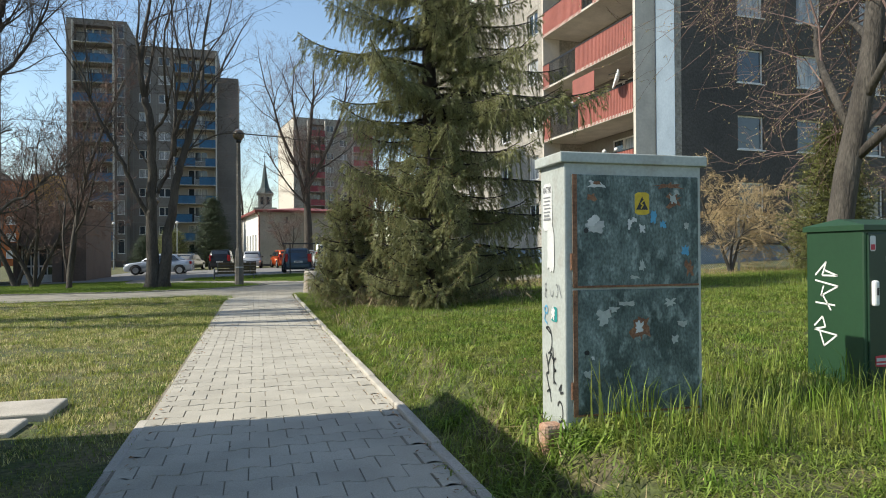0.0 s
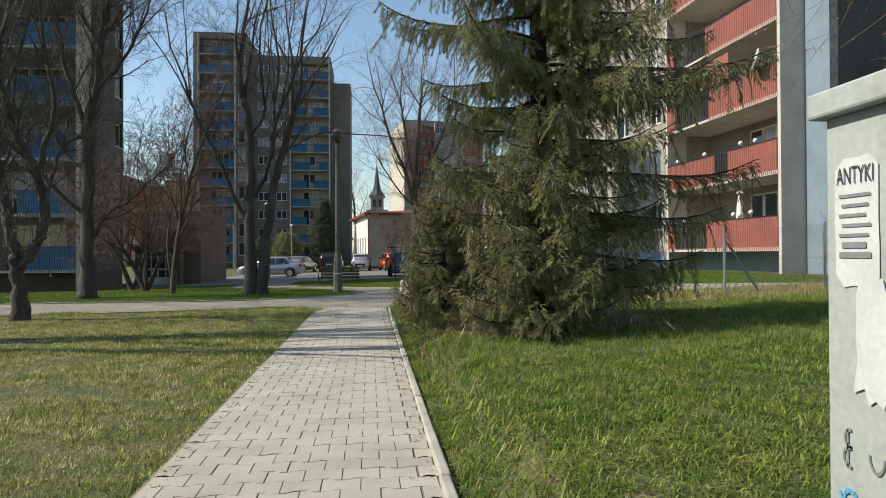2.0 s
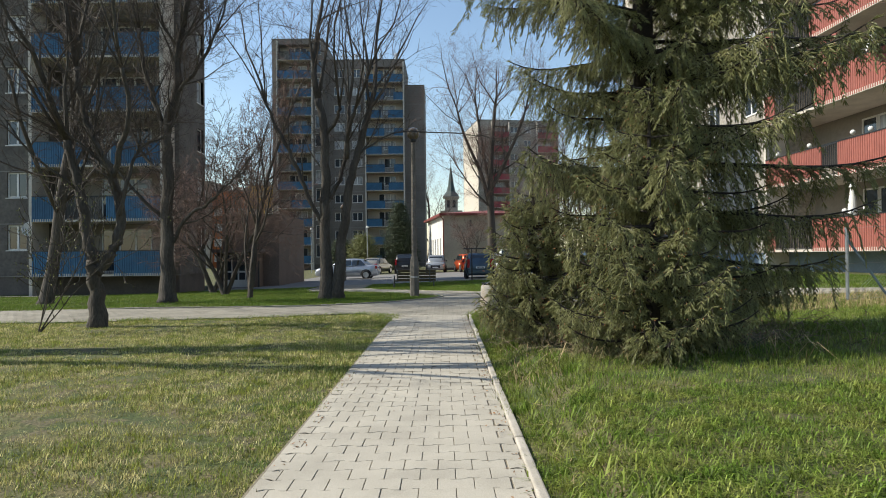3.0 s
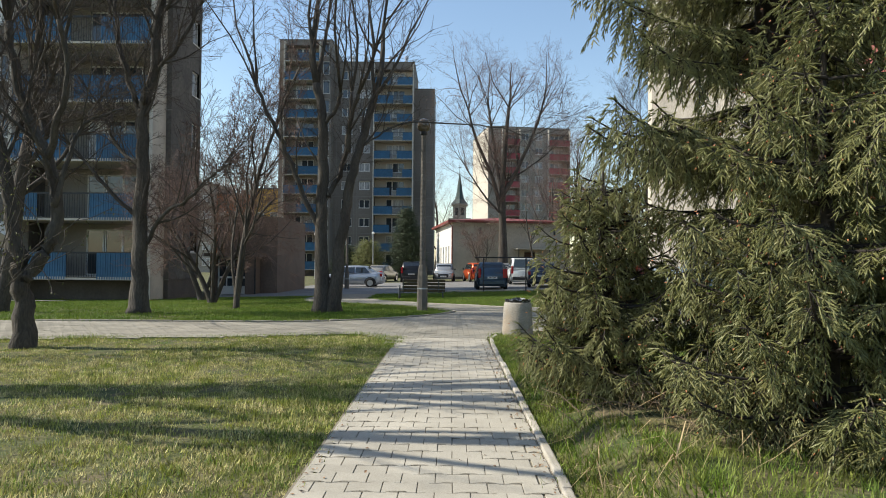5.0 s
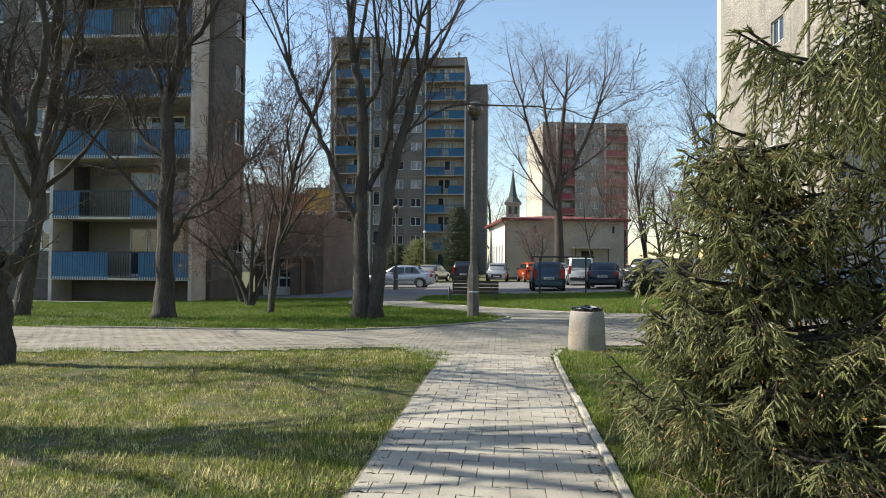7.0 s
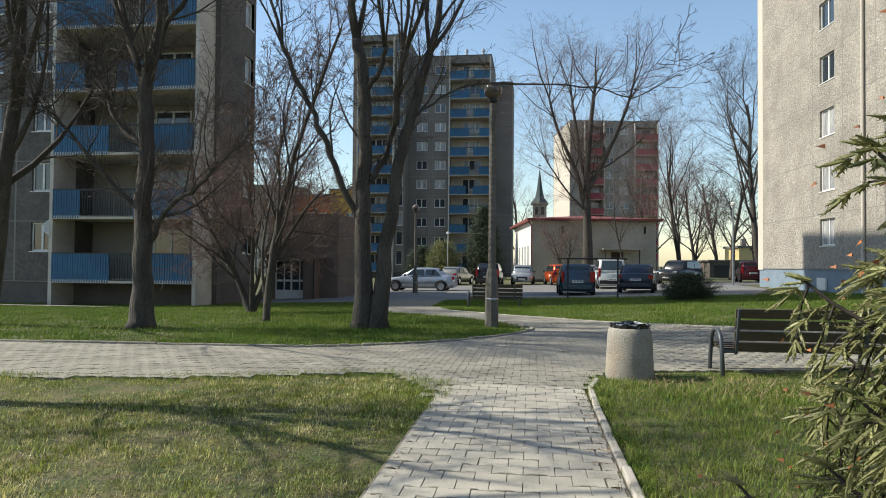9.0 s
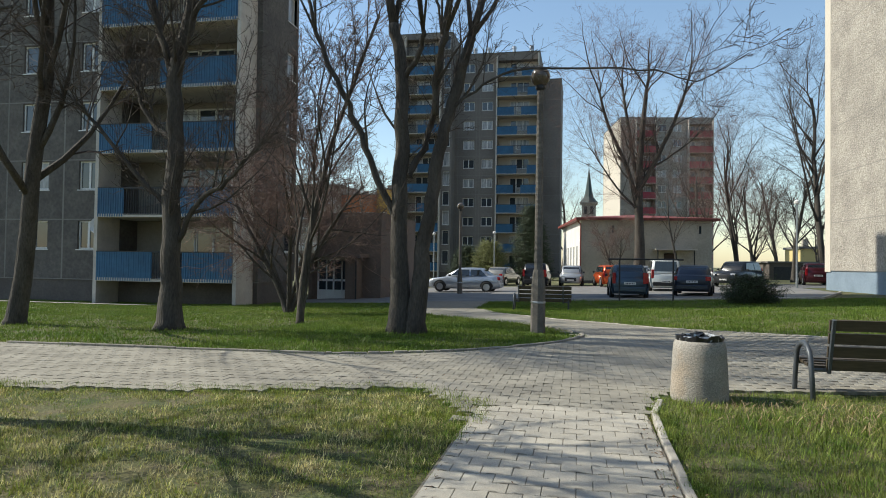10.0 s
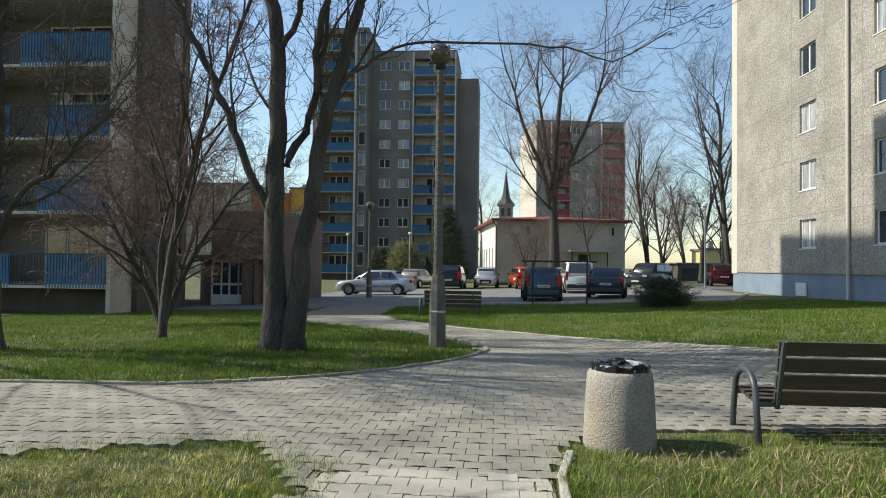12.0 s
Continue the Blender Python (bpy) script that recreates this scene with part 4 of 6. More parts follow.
alone("brushwood", brushwood, dead_wood, "heap of dead grey-brown twigs under the spruce", "brushwood", "stuff")
spruce("yew", "yellow-green conifer behind the fence", (13.9, 14.2), 3.3, 1.15, 6, needle_yellow, 16, 8, 0.5, 0.1, 0.3, 1.7, 99.0, 14)
spruce("far_spruce", "dense dark conifer in front of the distant tower", (-2.8, 84), 8.2, 2.5, 8, needle_dark, 26, 9, 0.45, 0.25, 0.2, 3.4, 99.0, 14)
spruce("far_yew", "low rounded conifer bush by the drive", (-7.2, 84), 4.4, 2.6, 9, needle_m, 12, 10, 0.5, 0.0, 0.2, 3.4, 99.0, 14)
spruce("far_yew", "low rounded conifer bush by the drive", (-9.8, 85), 3.9, 2.2, 10, needle_dark, 12, 10, 0.5, 0.0, 0.2, 3.4, 99.0, 14)
spruce("spreading_juniper", "dark low spreading juniper on the grass", (8.4, 39.8), 1.05, 1.45, 12, needle_dark, 7, 12, 0.55, 0.05, 0.1, 1.7, 99.0, 14)

# ---- street things ----
globe_m = plain("smoky lamp globe", (0.11, 0.085, 0.06), 0.12, 0.0, spec=0.8)
lamp_concrete = material("aged lamp concrete", (0.135, 0.122, 0.105), 0.9, second=(0.085, 0.078, 0.068), scale=4, fine=40, fine_amount=0.25, bump=0.5, bump_scale=40)
wash_m = material("washed aggregate concrete", (0.34, 0.312, 0.27), 0.92, second=(0.25, 0.226, 0.19), scale=3.5, amount=0.6, fine=70, fine_amount=0.4, bump=1.0, bump_scale=75, third=(0.40, 0.29, 0.18), third_scale=2.2, third_amount=0.35)
bag_m = plain("black plastic bag", (0.014, 0.014, 0.016), 0.3)
wood_m = material("dark stained bench wood", (0.052, 0.040, 0.026), 0.55, second=(0.085, 0.062, 0.038), scale=4, fine=50, fine_amount=0.3, stretch=(0.15, 1, 1))
bench_steel = plain("grey painted tube", (0.075, 0.085, 0.095), 0.45, 0.2)


def globe_lamp(x, y, h, label):
    t = thing("park_lamp", label, "lamp post", "park lamps", "", (x, y, gz(x, y)))
    s = h / 5.3
    part("base", Build().lathe([(0.15, -0.1), (0.145, 0.95), (0.115, 1.2), (0.10, 1.3)], 8), lamp_concrete, t)
    ribs = [(0.085 + (0.004 if i % 2 else -0.004) - 0.022 * i / 60, 1.3 + (h - 1.75) * i / 60) for i in range(61)]
    part("pole", Build().lathe(ribs, 10), lamp_concrete, t)
    part("collar", Build().lathe([(0.07, h - 0.46), (0.10, h - 0.42), (0.10, h - 0.36), (0.06, h - 0.34)], 16), dark_metal, t)
    part("globe", Build().lathe([(0.2 * math.sin(a), h - 0.18 - 0.2 * math.cos(a)) for a in [0.35 + (math.pi - 0.36) * i / 14 for i in range(15)]], 24), globe_m, t, "smoky brown globe", smooth=True)
    part("strap", Build().lathe([(0.149, 0.62), (0.152, 0.64), (0.149, 0.66)], 8), steel_m, t)
    return t


globe_lamp(1.37, 26.95, 5.42, "concrete park lamp with ribbed pole and smoky globe")
globe_lamp(-4.35, 50.2, 5.1, "concrete park lamp with smoky globe by the drive")


def street_light(x, y, h, label):
    t = thing("street_light", label, "lamp post", "street lights", "", (x, y, gz(x, y)))
    part("pole", Build().tube([(0, 0, -0.1), (0, 0, h * 0.5), (0, 0, h)], [0.07, 0.055, 0.045], 8), steel_m, t)
    part("lamp_head", Build().lathe([(0.05, h), (0.17, h + 0.05), (0.16, h + 0.2), (0.04, h + 0.28)], 12), frame_m, t)


street_light(-13.2, 84, 5.0, "slim steel street light by the drive")
street_light(-6.4, 82, 4.9, "slim steel street light before the conifer")
street_light(15.4, 58.2, 5.2, "steel street light at the block's corner")

# litter bin at the path's end
bin_t = thing("litter_bin", "round washed-concrete litter bin with a black bag", "litter bin", "", "", (3.40, 20.52, gz(3.4, 20.5)))
part("body", Build().lathe([(0.285, -0.08), (0.285, 0.04), (0.272, 0.3), (0.262, 0.5), (0.252, 0.58), (0.235, 0.605), (0.19, 0.61), (0.19, 0.5)], 40), wash_m, bin_t, smooth=True)
part("rim_ring", Build().lathe([(0.215, 0.60), (0.222, 0.625), (0.215, 0.65), (0.2, 0.655), (0.19, 0.62)], 32), steel_m, bin_t, "thin metal ring")
bag = Build()
rb = random.Random(4)
for i in range(3):
    n0 = len(bag.v)
    for k in range(40):
        w = 2 * math.pi * k / 40
        rr, zz = ((0.225, 0.60), (0.232, 0.655), (0.17, 0.64))[i]
        bag.v.append(((rr + rb.uniform(-0.012, 0.012)) * math.cos(w), (rr + rb.uniform(-0.012, 0.012)) * math.sin(w), zz + rb.uniform(-0.018, 0.02)))
for i in range(2):
    for k in range(40): bag.f.append((i * 40 + k, i * 40 + (k + 1) % 40, (i + 1) * 40 + (k + 1) % 40, (i + 1) * 40 + k))
bag.f.append(tuple(range(80, 120)))
part("bag", bag, bag_m, bin_t, "crumpled black bin bag")
for i, (x, y) in enumerate(((-0.06, 0.02), (0.09, -0.03), (0.02, 0.09))):
    wrap = Build()
    for k in range(14): wrap.v.append((x + rb.uniform(-0.06, 0.06), y + rb.uniform(-0.05, 0.05), 0.63 + rb.uniform(0, 0.06)))
    wrap.f = [(k, k + 1, k + 2) for k in range(12)]
    part("rubbish", wrap, (steel_m, frame_m, bag_m)[i], bin_t, "crumpled wrapper")


def bench(x, y, rz, label):
    t = thing("park_bench", label, "bench", "benches", "", (x, y, gz(x, y) - 0.045), rz)
    L = 1.75
    for i in range(4):
        a = i / 3
        b = Build().box(0.0, 0, 0, L, 0.028, 0.112)
        part("backrest_slat", b, wood_m, t, at=(0.2, -0.02 - 0.085 * a, 0.36 + 0.135 * i), rot=(12, 0, 0))
    for i in range(4): part("seat_slat", Build().box(0, 0, 0, L, 0.095, 0.035), wood_m, t, at=(0.08, 0.06 + 0.115 * i, 0.395 - 0.012 * (3 - i)))
    for x0, xp in ((0.06, 0.23), (L + 0.1, L - 0.07)):
        arc = [(x0, -0.10, -0.05), (x0, -0.02, 0.38)] + [(x0, 0.22 - 0.23 * math.cos(a), 0.42 + 0.19 * math.sin(a)) for a in [math.pi * k / 10 for k in range(11)]] + [(x0, 0.50, 0.2), (x0, 0.52, -0.05)]
        part("arm_leg", Build().tube(arc, [0.026] * len(arc), 10), bench_steel, t, "bent steel tube", smooth=True)
        part("seat_bearer", Build().tube([(x0, -0.02, 0.36), (xp, 0.0, 0.36), (xp, 0.5, 0.375), (x0, 0.5, 0.375)], [0.02] * 4, 8), bench_steel, t)
        part("back_post", Build().tube([(xp, 0.0, 0.33), (xp, -0.15, 0.88)], [0.022, 0.022], 8), bench_steel, t)
    return t


bench(4.44, 20.68, 0, "park bench with dark brown slats and bent steel arms")
bench(0.0, 35.6, 0, "park bench with dark slats beside the lamp")

# carpet-beating frame before the cars
rack = thing("carpet_frame", "rusty steel carpet-beating frame on the grass", "carpet frame", "", "", (4.9, 42.2, gz(4.9, 42)))
part("crossbar", Build().tube([(-1.5, 0, 1.75), (1.5, 0, 1.75)], [0.035, 0.035], 8), dark_metal, rack)
for x in (-1.05, 1.1): part("post", Build().tube([(x, 0, -0.1), (x, 0, 1.75)], [0.035, 0.035], 8), dark_metal, rack)

# ---- electrical cabinets ----
grey_paint = material("scuffed grey-green cabinet paint", (0.40, 0.425, 0.395), 0.6, second=(0.33, 0.355, 0.335), scale=6, amount=0.5, fine=60, fine_amount=0.12, third=(0.20, 0.13, 0.09), third_scale=9, third_amount=0.18)
door_paint = material("weathered teal door with poster scraps", (0.040, 0.062, 0.057), 0.6, second=(0.125, 0.165, 0.155), scale=9.0, amount=0.75, fine=95, fine_amount=0.55, bump=0.5, bump_scale=140, third=(0.26, 0.32, 0.30), third_scale=17.0, third_amount=0.55, stretch=(1, 1, 0.6))
rust_m = material("rusty steel", (0.27, 0.135, 0.075), 0.85, 0.1, second=(0.13, 0.062, 0.038), scale=14, fine=90, fine_amount=0.4, bump=0.6, bump_scale=120)
paper_m = material("torn white paper", (0.60, 0.60, 0.585), 0.9, second=(0.48, 0.49, 0.48), scale=14, fine=80, fine_amount=0.08)
ink_m = plain("black spray ink", (0.03, 0.032, 0.035), 0.7)
greyink_m = plain("faded grey ink", (0.22, 0.23, 0.235), 0.8)
yellow_m = plain("yellow warning sticker", (0.62, 0.43, 0.02), 0.5)
blue_spray = plain("blue spray paint", (0.10, 0.33, 0.52), 0.7)
teal_m = plain("teal sticker", (0.02, 0.25, 0.24), 0.5)
red_m = plain("red sticker", (0.45, 0.03, 0.05), 0.5)
green_paint = material("dark green cabinet paint", (0.014, 0.050, 0.020), 0.5, second=(0.011, 0.041, 0.017), scale=3, fine=40, fine_amount=0.08)
green_dark = material("dark green door paint", (0.008, 0.030, 0.016), 0.45, second=(0.011, 0.036, 0.018), scale=3)


def bevelled(x0, y0, z0, x1, y1, z1, w=0.008):
    bm = bmesh.new()
    bmesh.ops.create_cube(bm, size=1)
    for v in bm.verts: v.co = ((x0 + x1) / 2 + v.co.x * (x1 - x0), (y0 + y1) / 2 + v.co.y * (y1 - y0), (z0 + z1) / 2 + v.co.z * (z1 - z0))
    bmesh.ops.bevel(bm, geom=bm.edges[:], offset=w, segments=2, affect="EDGES", profile=0.5)
    b = Build()
    bm.verts.index_update()
    b.v, b.f = [tuple(v.co) for v in bm.verts], [tuple(v.index for v in f.verts) for f in bm.faces]
    bm.free()
    return b


def stroke(parent, name, pts, mat, width=0.008, face="front", lift=0.003):
    """A painted line on a face: front lies in x-z, side in y-z (seen from -x)."""
    b = Build()
    for i in range(len(pts) - 1):
        (a0, b0), (a1, b1) = pts[i], pts[i + 1]
        dx, dz = a1 - a0, b1 - b0
        l = math.hypot(dx, dz) or 1
        nx, nz = -dz / l * width / 2, dx / l * width / 2
        q = [(a0 + nx, b0 + nz), (a1 + nx, b1 + nz), (a1 - nx, b1 - nz), (a0 - nx, b0 - nz)]
        n = len(b.v)
        b.v += [((u, -lift, v) if face == "front" else (-lift, u, v)) for u, v in q]
        b.f.append((n, n + 1, n + 2, n + 3))
    return part(name, b, mat, parent)


def scrap(parent, name, u0, v0, u1, v1, mat, face="front", seed=0, ragged=0.15, lift=0.0025, label=""):
    """A flat sticker or torn scrap with a ragged outline."""
    r = random.Random(seed)
    n = 18
    pts = []
    for k in range(n):
        w = 2 * math.pi * k / n
        c, s = math.cos(w), math.sin(w)
        m = 1 / max(abs(c), abs(s))
        m = m * (1 - ragged * r.random())
        pts.append(((u0 + u1) / 2 + c * m * (u1 - u0) / 2, (v0 + v1) / 2 + s * m * (v1 - v0) / 2))
    b = Build()
    b.v = [((u, -lift, v) if face == "front" else (-lift, u, v)) for u, v in pts]
    b.f = [tuple(range(n))]
    return part(name, b, mat, parent, label)


CAB = (3.265, 5.42, 0.265)
brick_m = material("old brick", (0.36, 0.19, 0.11), 0.9, second=(0.42, 0.33, 0.25), scale=20, fine=80, fine_amount=0.3, bump=0.6, bump_scale=90)
cab = thing("cable_cabinet", "old steel cable cabinet with peeling teal doors, posters and graffiti", "electrical cabinet", "electrical cabinets", "", CAB)
cab.scale = (1.036, 0.57, 0.968)
W, D, H = 0.70, 0.455, 1.225
body = part("body", bevelled(0, 0, -0.1, W, D, H), grey_paint, cab)
part("lid", bevelled(-0.025, -0.03, H - 0.005, W + 0.025, D + 0.03, H + 0.045, 0.006), grey_paint, cab, "overhanging grey sheet-steel lid")
for z0, z1 in ((0.02, 0.615), (0.63, 1.165)):
    dr = part("door", bevelled(0.035, -0.014, z0, W - 0.02, 0.004, z1, 0.004), door_paint, cab, "peeling teal door with poster scraps")
    part("door_edge", Build().box(0.034, -0.019, z0, 0.056, -0.0145, z1).box(0.036, -0.018, z0 - 0.004, W - 0.02, -0.0145, z0 + 0.006), rust_m, dr, "rusty door edge")
    part("hinge", Build().tube([(0.032, -0.012, z0 + 0.08), (0.032, -0.012, z0 + 0.16)], [0.008, 0.008], 8), rust_m, dr)
    part("lock", Build().lathe([(0.012, 0), (0.012, 0.004)], 12), dark_metal, dr, at=(0.10, -0.0145, (z0 + z1) / 2), rot=(90, 0, 0))
F = 0.0165
def on_door(*a, **k):
    ob = scrap(*a, **k)
    ob.location = (0, -0.0142, 0)
    return ob
on_door(cab, "warning_sign", 0.345, 0.975, 0.42, 1.085, yellow_m, seed=1, ragged=0.02, label="yellow high-voltage warning sign")
tri_ = Build()
tri_.v, tri_.f = [(0.352, -0.019, 1.0), (0.413, -0.019, 1.0), (0.3825, -0.019, 1.065), (0.366, -0.0195, 1.007), (0.399, -0.0195, 1.007), (0.3825, -0.0195, 1.045)], [(0, 1, 2)]
part("warning_triangle", tri_, ink_m, cab)
stroke(cab, "lightning_bolt", [(0.39, 1.045), (0.375, 1.028), (0.388, 1.024), (0.376, 1.006)], yellow_m, 0.006, lift=0.0205)
on_door(cab, "lower_warning_sign", 0.33, 0.38, 0.395, 0.475, rust_m, seed=2, ragged=0.2, label="rusted old warning plate")
on_door(cab, "sticker_rest", 0.338, 0.39, 0.386, 0.465, paper_m, seed=22, ragged=0.5, lift=0.004)
on_door(cab, "silver_sticker", 0.09, 0.88, 0.20, 0.955, steel_m, seed=3, ragged=0.45, label="torn silver sticker")
on_door(cab, "paper_scrap", 0.10, 0.915, 0.17, 0.975, paper_m, seed=4, ragged=0.6, lift=0.004)
on_door(cab, "paper_scrap", 0.10, 1.10, 0.20, 1.14, paper_m, seed=5, ragged=0.6)
on_door(cab, "paper_scrap", 0.13, 1.115, 0.18, 1.135, rust_m, seed=6, ragged=0.5, lift=0.004)
for i, (u, v, w, h) in enumerate(((0.30, 0.90, 0.035, 0.06), (0.325, 0.935, 0.03, 0.03), (0.36, 0.885, 0.04, 0.05), (0.52, 1.02, 0.05, 0.07), (0.55, 1.07, 0.03, 0.04), (0.36, 0.69, 0.04, 0.08), (0.31, 0.66, 0.07, 0.025), (0.20, 0.5, 0.07, 0.04), (0.25, 0.53, 0.11, 0.03), (0.14, 0.44, 0.09, 0.09), (0.49, 0.52, 0.07, 0.05), (0.55, 0.42, 0.07, 0.04), (0.53, 0.34, 0.04, 0.05), (0.08, 0.19, 0.05, 0.05), (0.12, 0.28, 0.02, 0.02), (0.60, 0.90, 0.03, 0.04))):
    on_door(cab, "poster_scrap", u, v, u + w, v + h, paper_m if i in (0, 1, 2, 14) else grey_paint, seed=30 + i, ragged=0.65)
on_door(cab, "blue_paint_dab", 0.425, 0.93, 0.46, 1.0, blue_spray, seed=7, ragged=0.5)
on_door(cab, "blue_paint_dab", 0.47, 0.91, 0.51, 0.95, blue_spray, seed=8, ragged=0.6)
on_door(cab, "blue_paint_dab", 0.585, 0.77, 0.63, 0.83, blue_spray, seed=9, ragged=0.6)
for i, (u, v, w, h) in enumerate(((0.30, 0.36, 0.13, 0.14), (0.1, 1.03, 0.06, 0.05), (0.50, 1.00, 0.10, 0.10), (0.6, 0.66, 0.06, 0.1), (0.42, 1.10, 0.2, 0.04))):
    on_door(cab, "rust_patch", u, v, u + w, v + h, rust_m, seed=60 + i, ragged=0.75, lift=0.0015)
# left side: poster, papers, tags; u runs into the depth
poster = scrap(cab, "poster", 0.22, 0.90, 0.41, 1.14, paper_m, "side", 11, 0.05, label="torn white paper poster with black print")
scrap(cab, "poster_scrap", 0.17, 0.69, 0.33, 0.93, paper_m, "side", 12, 0.3, 0.004)
scrap(cab, "sticker", 0.14, 0.455, 0.25, 0.53, teal_m, "side", 13, 0.1, label="teal sticker half torn off")
scrap(cab, "sticker_rest", 0.17, 0.46, 0.26, 0.54, paper_m, "side", 14, 0.6, 0.004)
txt = bpy.data.curves.new("poster_print", "FONT")
txt.body, txt.size, txt.align_x = "ANTYKI", 0.045, "CENTER"
txt.materials.append(ink_m)
tob = new("poster_print", txt)
tob.parent, tob.location, tob.rotation_euler = cab, (-0.0045, 0.315, 1.09), (radians(90), 0, radians(-90))
for i in range(7): stroke(cab, "print_line", [(0.25 + 0.01 * (i % 3), 1.068 - 0.018 * i), (0.385 - 0.012 * (i % 2), 1.068 - 0.018 * i)], greyink_m, 0.006 if i < 5 else 0.011, "side", 0.0045)
def tag_lines(parent, name, lines, mat, width, face="side"):
    for ln in lines: stroke(parent, name, ln, mat, width, face)
arc = lambda cu, cv, ru, rv, a0, a1, n=12: [(cu + ru * math.cos(radians(a0 + (a1 - a0) * i / n)), cv + rv * math.sin(radians(a0 + (a1 - a0) * i / n))) for i in range(n + 1)]
tag_lines(cab, "graffiti_line", [arc(0.32, 0.36, 0.075, 0.065, 60, 270), [(0.355, 0.42), (0.26, 0.395)], [(0.33, 0.23), (0.26, 0.30), (0.235, 0.27)], [(0.23, 0.33), (0.21, 0.20)], [(0.36, 0.29), (0.31, 0.20), (0.36, 0.19), (0.29, 0.10)],
                               arc(0.17, 0.25, 0.045, 0.03, 90, -90), arc(0.17, 0.19, 0.05, 0.032, 90, -90), [(0.215, 0.285), (0.215, 0.15)], [(0.12, 0.13), (0.07, 0.165), (0.09, 0.12), (0.04, 0.13)], [(0.35, 0.10), (0.29, 0.12), (0.27, 0.06)], arc(0.1, 0.03, 0.05, 0.05, 30, 300)], ink_m, 0.011)
tag_lines(cab, "faint_tag_line", [[(0.36, 0.57), (0.36, 0.64)], arc(0.345, 0.625, 0.03, 0.016, 90, -90, 6), arc(0.345, 0.59, 0.035, 0.018, 90, -90, 6), arc(0.24, 0.61, 0.03, 0.03, 180, 360, 8), arc(0.15, 0.61, 0.025, 0.03, 60, 300, 8), [(0.11, 0.64), (0.06, 0.58)]], greyink_m, 0.007)
tag_lines(cab, "blue_tag_line", [[(0.40, 0.52), (0.37, 0.49), (0.39, 0.46), (0.33, 0.44)], arc(0.35, 0.51, 0.03, 0.02, 0, 330, 8)], blue_spray, 0.010)

# green telecom cabinet
g = thing("green_cabinet", "dark green plastic telecom cabinet with white graffiti and stickers", "electrical cabinet", "electrical cabinets", "", (5.11, 5.53, 0.23))
part("body", bevelled(0, 0, -0.15, 0.78, 0.40, 0.92, 0.012), green_paint, g)
lid = Build()
lid.v = [(-0.012, -0.012, 0.915), (0.792, -0.012, 0.915), (0.792, 0.412, 0.915), (-0.012, 0.412, 0.915), (-0.012, -0.012, 0.945), (0.792, -0.012, 0.945), (0.792, 0.412, 0.945), (-0.012, 0.412, 0.945), (0.03, 0.2, 0.985), (0.75, 0.2, 0.985)]
lid.f = [(0, 3, 2, 1), (0, 1, 5, 4), (1, 2, 6, 5), (2, 3, 7, 6), (3, 0, 4, 7), (4, 5, 9, 8), (6, 7, 8, 9), (5, 6, 9), (7, 4, 8)]
part("lid", lid, green_paint, g)
gd = part("door", bevelled(0.02, -0.012, 0.05, 0.76, 0.004, 0.90, 0.005), green_dark, g, "dark green door")
hd = part("handle", bevelled(0.03, -0.04, 0.50, 0.065, -0.012, 0.64, 0.01), frame_m, gd, "white plastic handle")
part("lock", Build().box(0.042, -0.044, 0.56, 0.053, -0.0405, 0.60), dark_metal, hd)
for nm, q, m, sd in (("red_label", (0.025, 0.80, 0.065, 0.885), paper_m, 1), ("operator_label", (0.135, 0.735, 0.20, 0.775), paper_m, 2), ("warning_sign", (0.15, 0.31, 0.21, 0.39), yellow_m, 3), ("notice", (0.055, 0.165, 0.30, 0.23), red_m, 4)):
    o = scrap(g, nm, *q, m, seed=sd, ragged=0.0); o.location = (0, -0.0125, 0)
tl = bpy.data.curves.new("operator_print", "FONT")
tl.body, tl.size, tl.align_x = "TLP", 0.03, "CENTER"
tl.materials.append(ink_m)
to = new("operator_print", tl)
to.parent, to.location, to.rotation_euler = g, (0.1675, -0.0165, 0.745), (radians(90), 0, 0)
stroke(g, "red_bar", [(0.03, 0.822), (0.06, 0.822)], red_m, 0.03, lift=0.0165)
stroke(g, "white_bar", [(0.06, 0.205), (0.29, 0.205)], paper_m, 0.018, lift=0.0165)
stroke(g, "white_bar", [(0.06, 0.182), (0.29, 0.182)], paper_m, 0.008, lift=0.0165)
w_ = Build()
w_.v, w_.f = [(0.158, -0.0165, 0.335), (0.202, -0.0165, 0.335), (0.18, -0.0165, 0.378)], [(0, 1, 2)]
part("warning_triangle", w_, ink_m, g)
tag_lines(g, "white_tag_line", [[(0.33, 0.66), (0.25, 0.74), (0.28, 0.66), (0.17, 0.66), (0.26, 0.69)], [(0.33, 0.63), (0.17, 0.6), (0.29, 0.54), (0.27, 0.60)], [(0.33, 0.50), (0.19, 0.49)], [(0.28, 0.55), (0.22, 0.46)], [(0.34, 0.36), (0.28, 0.42), (0.26, 0.36), (0.34, 0.34), (0.18, 0.32), (0.27, 0.25), (0.30, 0.33)]], frame_m, 0.010)
alone("rubble", bevelled(3.13, 5.36, 0.02, 3.23, 5.44, 0.27, 0.02), brick_m, "broken brick beside the cabinet", "brick")


